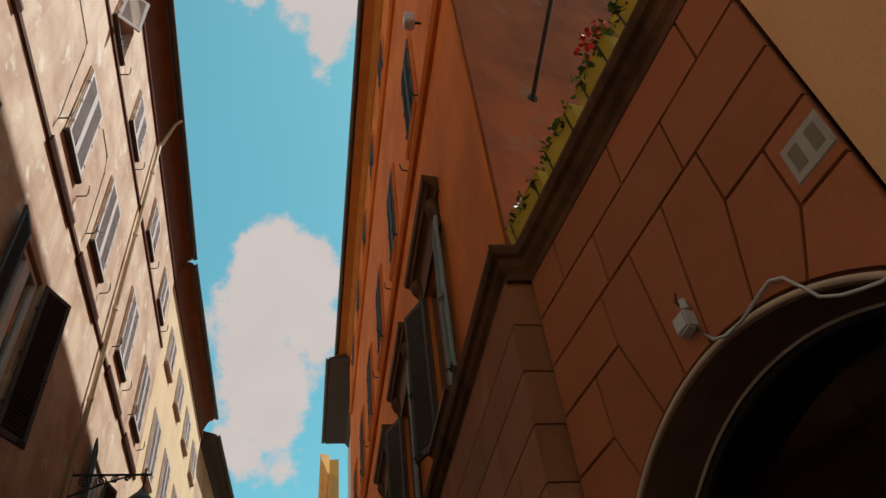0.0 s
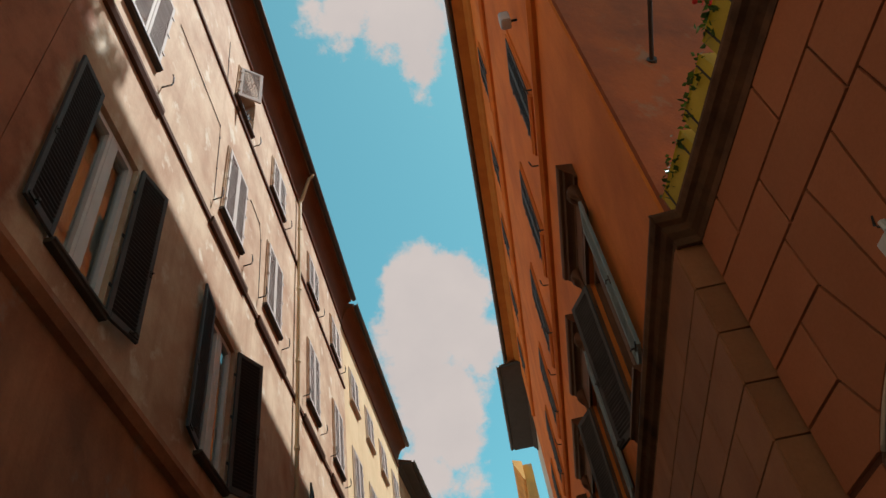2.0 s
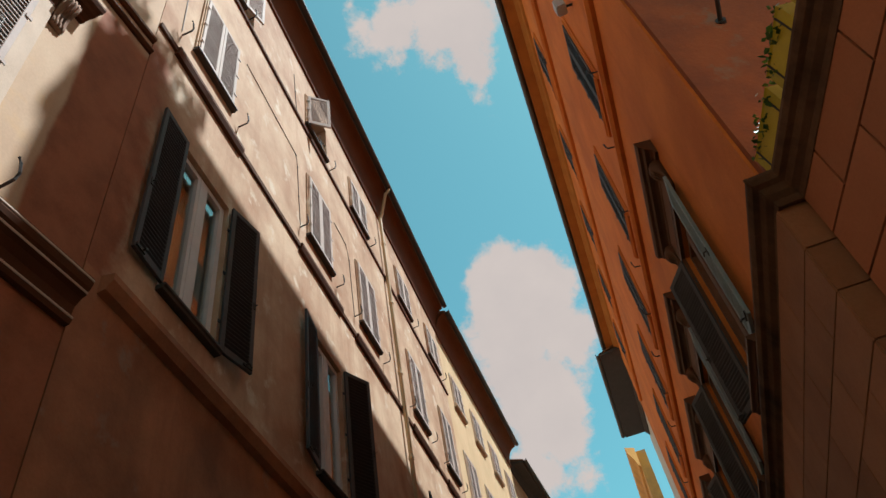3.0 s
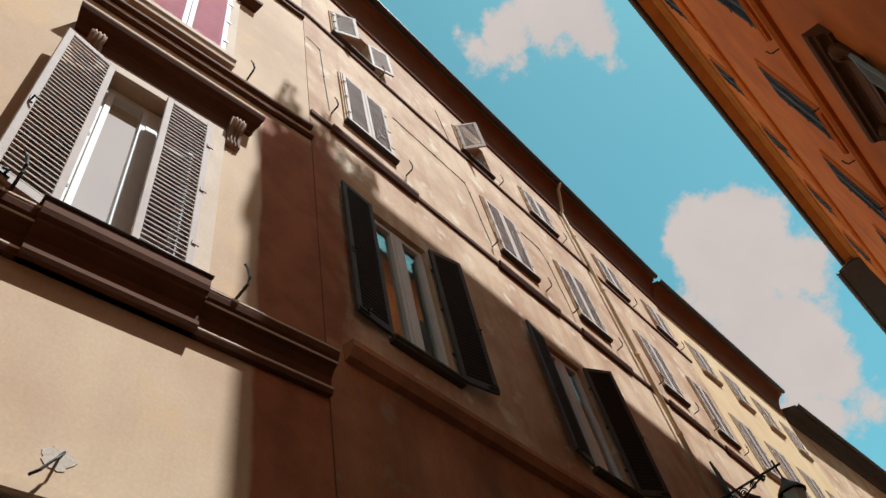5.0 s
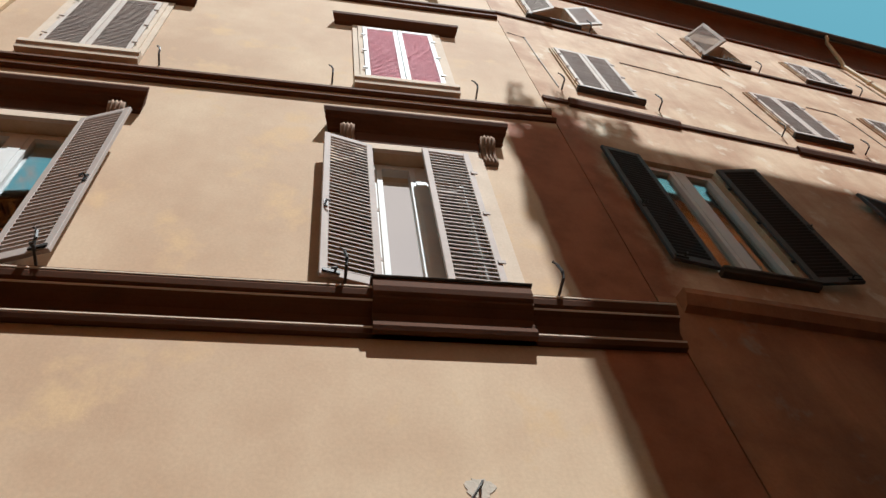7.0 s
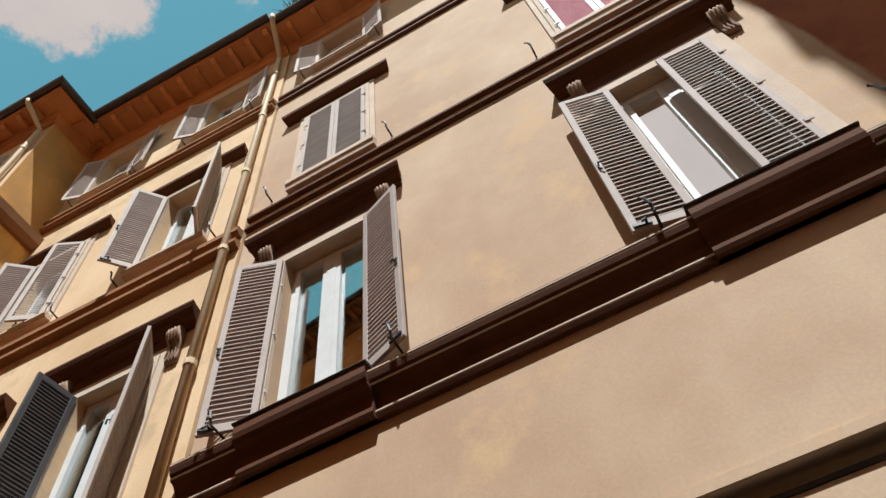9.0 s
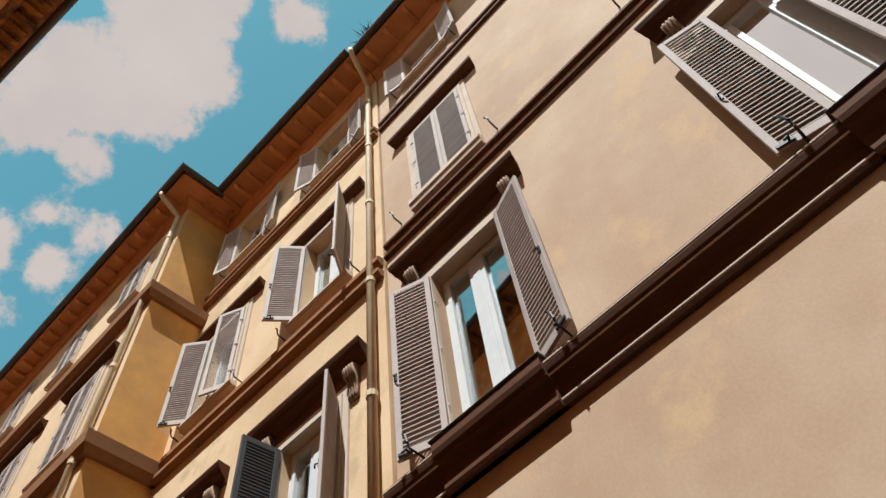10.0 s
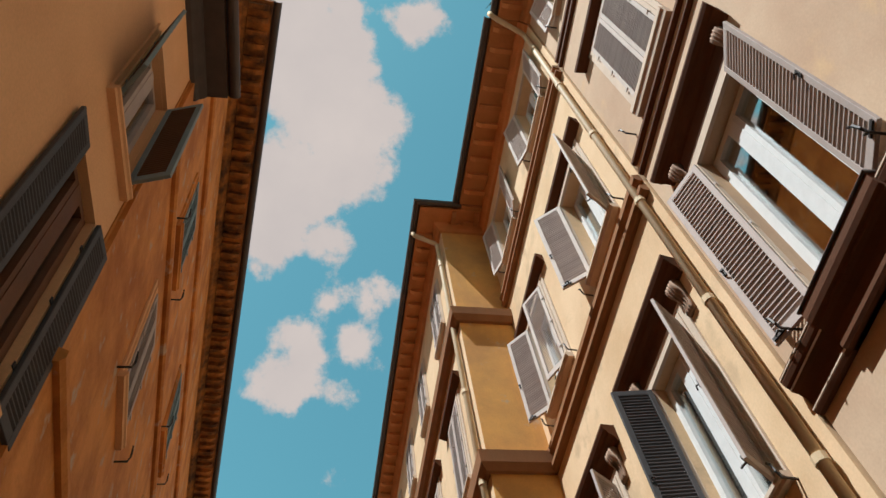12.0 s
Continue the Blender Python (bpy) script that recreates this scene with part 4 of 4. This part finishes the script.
# planters along the terrace edge
for k, (a, b) in enumerate(((-0.80, -0.06), (-1.50, -0.90), (-2.12, -1.60), (-2.90, -2.22))):
    pl = thing("planter", G @ pose(0, -0.03, 5.475), "mustard painted planter box with trailing plants on the terrace edge", "planter", "planters on the terrace edge")
    bm = add_profile(bmesh.new(), a, b, [(0.03, 0.0), (0.17, 0.0), (0.19, 0.17), (0.20, 0.19), (0.01, 0.19), (0.02, 0.17)])
    part("trough", bm, OLIVE, pl)
    for e in (a + 0.1, b - 0.1):
        part("strap", add_profile(bmesh.new(), e - 0.008, e + 0.008, [(0.17, -0.003), (0.176, 0.0), (0.20, 0.19), (0.19, 0.19)]), IRON, pl)
    rnd = random.Random(40 + k)
    bm = bmesh.new()
    for i in range(150 if k < 3 else 320):
        c = Vector((rnd.uniform(a, b), rnd.uniform(0.02, 0.19), rnd.uniform(0.17, 0.27 if k < 2 else 0.42)))
        if rnd.random() < 0.3:
            c.y, c.z = rnd.uniform(0.17, 0.23), rnd.uniform(0.08, 0.24)
        m = Matrix.Translation(c) @ Euler((rnd.uniform(-1, 1), rnd.uniform(-1, 1), rnd.uniform(0, 6))).to_matrix().to_4x4()
        l = rnd.uniform(0.02, 0.04)
        q = [bm.verts.new(m @ Vector(v)) for v in ((-l, 0, 0), (-l * 0.2, -l * 0.6, 0.004), (l, 0, 0), (-l * 0.2, l * 0.6, 0.004))]
        bm.faces.new(q)
    tagged(part("foliage", bm, LEAF, pl), kind="stuff")
    if k >= 2:
        bm = bmesh.new()
        for i in range(46):
            c = Vector((rnd.uniform(a + 0.02, a + 0.3), rnd.uniform(0.05, 0.24), rnd.uniform(0.26, 0.46)))
            m = Matrix.Translation(c) @ Euler((rnd.uniform(-1, 1), rnd.uniform(-1, 1), rnd.uniform(0, 6))).to_matrix().to_4x4()
            q = [bm.verts.new(m @ Vector((0.02 * math.cos(w), 0.02 * math.sin(w), 0.006 * (j % 2)))) for j, w in enumerate([x * math.tau / 6 for x in range(6)])]
            bm.faces.new(q)
        tagged(part("blossom", bm, PETAL, pl), kind="stuff")

rod = thing("iron_rod", Matrix(), "dark iron rod fixed to the rough flank wall", "rod")
part("bar", add_tube(bmesh.new(), [(2.36, 4.66, 8.3), (2.4, 3.15, 8.4)], 0.025, 8), IRON, rod)
part("rosette", add_tube(bmesh.new(), [(2.36, 4.68, 8.3), (2.362, 4.6, 8.305)], 0.055, 10), IRON, rod)

# ---- right: beige house beside and behind the camera ----
H = right_frame(2.38, 1.84, 0)
H_UP, H_LOW = (-5.54, -4.7, 8.2, 10.05), (-5.5, -4.8, 5.2, 7.4)
structure("wall_beige_house", wall_mesh(-6.05, 0, 0, 12.0, [H_UP, H_LOW]), BEIGE, H, "plain beige plaster wall in shade", "facade")
window(H, -5.12, 8.2, 0.84, 1.85, "window with pale open shutters on the beige wall", casing=0.12, casing_mat=BEIGE, left=75, right=140, leaf_mat=BLUEGREY, slat_mat=BROWNWOOD, sill=0.1, timber=PALEPAINT, deep=0.08, pane_mat=GLASSOLD)
window(H, -5.15, 5.2, 0.7, 2.2, "window with dark open shutters on the beige wall", casing=0.0, left=178, right=178, out=0.03, leaf_mat=DARKPAINT, sill=0.08, casing_mat=BEIGE, timber=BROWNWOOD, deep=0.08, pane_mat=GLASSOLD)
structure("trim_corner_band", box(-6.05, -5.74, 0.002, 0.012, 0, 11.7), EAVEORANGE, H, "orange painted band down the house corner", "painted band")
eave("eave", H, -6.05, 0, 11.9, 0.45, "dark eave of the beige house", rafters=0, mat=SLATE)

# ---- right: old house behind ----
L = right_frame(2.36, -4.25, 7.2)
holes = []
L_ROW = [-2.1 - 4.0 * i for i in range(6)]
for s in L_ROW:
    holes += [(s - 0.45, s + 0.45, 11.1, 12.6), (s - 0.42, s + 0.42, 8.0, 9.6)]
structure("wall_old_house", wall_mesh(-25, 0.3, 0, 16.8, holes), RUSTY, L, "stained old orange facade", "facade")
for za in (6.0, 10.4, 13.6):
    moulding("trim_string_course", L, -25, 0.3, [(0, za), (0.05, za), (0.08, za + 0.05), (0.08, za + 0.12), (0, za + 0.15)], RUSTY, "worn string course on the old facade")
for s in L_ROW:
    window(L, s, 11.1, 0.9, 1.5, "window with closed green-grey shutters on the old facade", casing=0.1, casing_mat=RUSTY, left=0, right=0, leaf_mat=BLUEGREY, sill=0.1, stops=(-0.7, 0.7))
    window(L, s, 8.0, 0.84, 1.6, "window with closed shutters on the old facade", casing=0.12, casing_mat=BEIGE, left=0, right=0, leaf_mat=LEAFPAINT, sill=0.1, stops=(-0.7, 0.7))
eave("eave", L, -25, 0.3, 16.7, 0.62, "rusty eave with rafter tails", rafters=0.26, mat=RUSTEAVE)

pot = thing("flower_pot", B @ pose(-5.05, -0.03, 15.002), "small pot with a grey plant on an attic sill", "flower pot")
part("pot", add_tube(bmesh.new(), [(0, 0, 0), (0, 0, 0.16), (0, 0, 0.2)], [0.07, 0.1, 0.11], 12), IRON, pot)
rnd = random.Random(3)
bm = bmesh.new()
for i in range(70):
    m = Matrix.Translation((rnd.gauss(0, 0.07), rnd.gauss(0.02, 0.06), 0.2 + abs(rnd.gauss(0, 0.09)))) @ Euler((rnd.uniform(-1, 1), rnd.uniform(-1, 1), rnd.uniform(0, 6))).to_matrix().to_4x4()
    bm.faces.new([bm.verts.new(m @ Vector(v)) for v in ((-0.035, 0, 0), (0, -0.018, 0), (0.035, 0, 0), (0, 0.018, 0))])
tagged(part("foliage", bm, MARBLE, pot), kind="stuff")

# ---- cables on the pale house, a patch and a hook on the cream one ----
def cable(m, pts, label):
    c = thing("cable", m, label, "cable")
    part("wire", add_tube(bmesh.new(), [(a, 0.009, z) for a, z in pts], 0.007, 5), CABLEGREY, c)
    for a, z in pts[1:-1]:
        part("clip", box(a - 0.014, a + 0.014, 0.0, 0.02, z - 0.014, z + 0.014), CABLEGREY, c)


cable(B, [(-0.04, 13.61), (-0.33, 13.53), (-0.35, 12.51), (-0.39, 11.40)], "thin cable clipped to the pale facade")
cable(B, [(-2.01, 13.34), (-3.10, 13.28), (-3.92, 13.23), (-3.98, 12.92), (-4.03, 12.11), (-4.09, 11.40)], "thin cable clipped to the pale facade")
cable(B, [(-5.67, 13.22), (-6.26, 13.17), (-6.40, 12.82), (-6.47, 11.35)], "thin cable clipped to the pale facade")
cable(B, [(-3.81, 16.11), (-3.87, 15.46), (-3.94, 14.83)], "thin cable clipped to the pale facade")
patch = thing("plaster_patch", A @ pose(-1.07, 0, 4.4), "bare pale plaster patch with an iron hook on the cream wall", "wall patch")
bm = bmesh.new()
rnd = random.Random(5)
ring = [bm.verts.new((math.cos(i * math.tau / 22) * 0.09 * rnd.uniform(0.75, 1.2), 0.004, math.sin(i * math.tau / 22) * 0.07 * rnd.uniform(0.75, 1.2))) for i in range(22)]
back = [bm.verts.new((v.co.x * 1.03, 0.0, v.co.z * 1.03)) for v in ring]
bm.faces.new(ring)
for i in range(22):
    bm.faces.new((ring[i], ring[(i + 1) % 22], back[(i + 1) % 22], back[i]))
part("mortar", bm, MORTAR, patch)
part("hook", add_tube(bmesh.new(), [(0, 0.0, 0.0), (0, 0.07, -0.01), (0.04, 0.09, -0.08), (0.1, 0.09, -0.17), (0.14, 0.07, -0.2)], 0.009, 6), IRON, patch)
tuft = thing("rooftop_plant", A @ pose(3.6, 0.6, 17.4), "wild grassy plant growing from the gutter", "plant")
rnd = random.Random(8)
bm = bmesh.new()
for i in range(90):
    a, l = rnd.uniform(0, math.tau), rnd.uniform(0.25, 0.6)
    o = Vector((math.cos(a), math.sin(a), 0)) * rnd.uniform(0.1, 0.35)
    w = Vector((-math.sin(a), math.cos(a), 0)) * 0.012
    b0 = Vector((rnd.uniform(-0.15, 0.15), rnd.uniform(-0.06, 0.06), 0))
    m0, t0 = b0 + o * 0.5 + Vector((0, 0, l * 0.7)), b0 + o * 1.3 + Vector((0, 0, l))
    q = [bm.verts.new(v) for v in (b0 - w, b0 + w, m0 + w, m0 - w)]
    bm.faces.new(q)
    bm.faces.new((q[3], q[2], bm.verts.new(t0)))
tagged(part("blades", bm, LEAF, tuft), kind="stuff")

# shrubs on the orange house's roof edge, whose leaves break the edge of its shadow
shrub = thing("roof_shrub", R @ pose(0, -0.1, 19.5), "leafy shrubs along the roof edge", "shrub")
rnd = random.Random(12)
bm = bmesh.new()
for i in range(900):
    u = rnd.uniform(0.0, 1.7)
    c = Vector((u, rnd.uniform(0.3, 0.85), rnd.uniform(0, 1) ** 0.7 * (1.25 if u < 1.0 else 0.7) * (0.75 + 0.25 * math.sin(u * 9))))
    m = Matrix.Translation(c) @ Euler((rnd.uniform(-1.5, 1.5), rnd.uniform(-1.5, 1.5), rnd.uniform(0, 6))).to_matrix().to_4x4()
    l = rnd.uniform(0.04, 0.09)
    bm.faces.new([bm.verts.new(m @ Vector(v)) for v in ((-l, 0, 0), (0, -l * 0.5, 0), (l, 0, 0), (0, l * 0.5, 0))])
tagged(part("foliage", bm, LEAF, shrub), kind="stuff")
part("trough", box(0.25, 1.6, 0.35, 0.7, -0.05, 0.12), TILE, shrub)

# ---- street lamp on the pale house ----
LM = B @ pose(-9.25, 0, 1.32)
lamp = thing("street_lamp", LM, "black iron lantern hanging from a scrolled wall bracket", "street lamp")
part("wall_plate", box(-0.05, 0.05, 0.0, 0.03, 6.55, 7.1), IRON, lamp)
part("arm", add_tube(bmesh.new(), [(0, 0.02, 7.0), (0, 1.3, 7.0)], 0.022, 8), IRON, lamp)
part("brace", add_tube(bmesh.new(), [(0, 0.02, 6.6), (0, 0.3, 6.72), (0, 0.6, 6.86), (0, 0.95, 6.98)], 0.016, 8), IRON, lamp)
for c, r in ((0.25, 0.11), (0.5, 0.09), (0.72, 0.07), (0.92, 0.05)):
    pts = [(0, c + r * (1 - i / 26) * math.cos(i * 0.55), 6.98 - r + r * (1 - i / 26) * math.sin(i * 0.55)) for i in range(22)]
    part("scroll", add_tube(bmesh.new(), pts, 0.012, 6), IRON, lamp)
part("hanger", add_tube(bmesh.new(), [(0, 1.2, 7.12), (0, 1.2, 6.72)], 0.018, 8), IRON, lamp)
part("cap", add_tube(bmesh.new(), [(0, 1.2, 6.76), (0, 1.2, 6.7), (0, 1.2, 6.62), (0, 1.2, 6.52), (0, 1.2, 6.46)], [0.03, 0.06, 0.13, 0.22, 0.25], 12), IRON, lamp)
part("lantern_glass", add_tube(bmesh.new(), [(0, 1.2, 6.45), (0, 1.2, 6.0)], [0.2, 0.12], 6), LANTERN, lamp)
part("finial", add_tube(bmesh.new(), [(0, 1.2, 5.99), (0, 1.2, 5.9)], [0.12, 0.02], 8), IRON, lamp)

# ---- shop opening low in the cream facade ----
shop = thing("shop_front", A, "shop opening with a stone frame and dark lintel in the cream facade", "shop front", kind="structure")
bm = bmesh.new()
add_box(bm, -2.26, 0.47, 0.003, 0.018, 4.14, 4.21)
add_box(bm, -2.26, -2.2, 0.003, 0.018, 1.0, 4.14)
add_box(bm, 0.41, 0.47, 0.003, 0.018, 1.0, 4.14)
part("casing", bm, CREAM, shop)
part("lintel_panel", box(-2.18, 0.39, -0.12, -0.06, 3.3, 4.0), CREAM, shop)
part("lintel_rail", box(-2.18, 0.39, -0.10, -0.05, 4.005, 4.035), IRON, shop)
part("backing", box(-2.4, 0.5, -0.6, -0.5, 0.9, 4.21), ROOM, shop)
part("pane", box(-2.18, 0.39, -0.3, -0.29, 1.0, 3.3), GLASSDARK, shop)

# ---- pieces: blocks of the terracotta wall and of the stone base ----
def block(parent, outline, mat, d0=0.0, d1=0.022, gap=0.0095, at=None):
    c = Vector((sum(p[0] for p in outline) / len(outline), 0, sum(p[1] for p in outline) / len(outline)))
    n = len(outline)
    area = sum(outline[i][0] * outline[(i + 1) % n][1] - outline[(i + 1) % n][0] * outline[i][1] for i in range(n))
    turn = 1 if area > 0 else -1
    inner = []
    for i in range(n):
        p, q, r = (Vector(outline[(i + k) % n]) for k in (-1, 0, 1))
        a, b = (q - p).normalized(), (r - q).normalized()
        na, nb = Vector((-a.y, a.x)) * turn, Vector((-b.y, b.x)) * turn
        o = (na + nb)
        o = o / max(o.length_squared / 2, 0.35)
        inner.append(q + o * gap)
    bm = bmesh.new()
    lo = [bm.verts.new((p.x, d0, p.y)) for p in inner]
    mid = [bm.verts.new((p.x, d1 - 0.004, p.y)) for p in inner]
    top = [bm.verts.new((p.x + (c.x - p.x) * 0.012, d1, p.y + (c.z - p.y) * 0.012)) for p in inner]
    for i in range(n):
        j = (i + 1) % n
        bm.faces.new((lo[i], lo[j], mid[j], mid[i]))
        bm.faces.new((mid[i], mid[j], top[j], top[i]))
    bm.faces.new(top)
    part("block", bm, mat, parent, at=at)


def along_arch(a, b, n=6):
    return [(a + (b - a) * i / n, arch_z(a + (b - a) * i / n) + 0.012) for i in range(n + 1)]


Z1, Z2, Z3, Z4, Z5 = 5.2, 4.79, 4.35, 3.94, 3.50
for a, b in ((0, -0.50), (-0.50, -1.52), (-1.52, -2.55), (-2.55, -2.95)):
    block(wall_g, [(a, Z2), (b, Z2), (b, Z1), (a, Z1)], BRICKRED)
for a, b in ((0, -1.03), (-1.03, -2.07), (-2.07, -2.95)):
    block(wall_g, [(a, Z3), (b, Z3), (b, Z2), (a, Z2)], BRICKRED)
block(wall_g, [(0, Z4), (-0.91, Z4), (-0.89, Z3), (0, Z3)], BRICKRED)
block(wall_g, [(-0.89, Z3), (-0.91, Z4)] + along_arch(-1.13, -1.42) + [(-1.33, Z3)], BRICKRED)
block(wall_g, [(-1.33, Z3)] + along_arch(-1.42, -1.70) + [(-1.78, Z3)], BRICKRED)
block(wall_g, [(-1.78, Z3)] + along_arch(-1.70, -2.08) + [(-2.23, Z4), (-2.21, Z3)], BRICKRED)
block(wall_g, [(-2.21, Z3), (-2.23, Z4), (-2.95, Z4), (-2.95, Z3)], BRICKRED)
block(wall_g, [(0, Z4), (0, Z5), (-0.56, Z5), (-0.55, Z4)], BRICKRED)
block(wall_g, [(-0.55, Z4), (-0.56, Z5)] + along_arch(-0.72, -1.13) + [(-0.91, Z4)], BRICKRED)
block(wall_g, [(-2.23, Z4)] + along_arch(-2.08, -2.42) + [(-2.60, 3.54), (-2.59, Z4)], BRICKRED)
block(wall_g, [(-2.59, Z4), (-2.60, 3.54), (-2.95, 3.54), (-2.95, Z4)], BRICKRED)
block(wall_g, [(0, Z5), (0, 3.06), (-0.51, 3.06)] + along_arch(-0.52, -0.72, 4) + [(-0.56, Z5)], BRICKRED)
block(wall_g, [(-2.60, 3.54)] + along_arch(-2.42, -2.84, 4) + [(-2.95, 3.0), (-2.95, 3.54)], BRICKRED)
for z0, z1 in ((-0.38, 0.6), (0.6, 1.2), (1.2, 1.8), (1.8, 2.4), (2.4, 3.03)):
    block(wall_g, [(0, z0), (-0.49, z0), (-0.49, z1), (0, z1)], BRICKRED)
    block(wall_g, [(-2.87, z0), (-2.95, z0), (-2.95, z1), (-2.87, z1)], BRICKRED)

rows = [5.46, 5.04, 4.63, 4.21, 3.80, 3.37, 2.9, 2.2, 1.5, 0.8, 0.02]
for i, (z1, z0) in enumerate(zip(rows, rows[1:])):
    s = 0.0
    k = 0
    while s < 13:
        w = 0.53 if (k == 0 and i % 2) else 0.9
        block(wall_r, [(s, z0), (s + w, z0), (s + w, z1), (s, z1)], BASE, 0.0, 0.016, 0.006)
        s += w
        k += 1
for i, (z1, z0) in enumerate(zip(rows, rows[1:])):
    block(wall_r, [(-0.5, z0), (0.014, z0), (0.014, z1), (-0.5, z1)], BASE, 0.0, 0.016, 0.006, pose(0, 0, 0, 0, 0, 90))
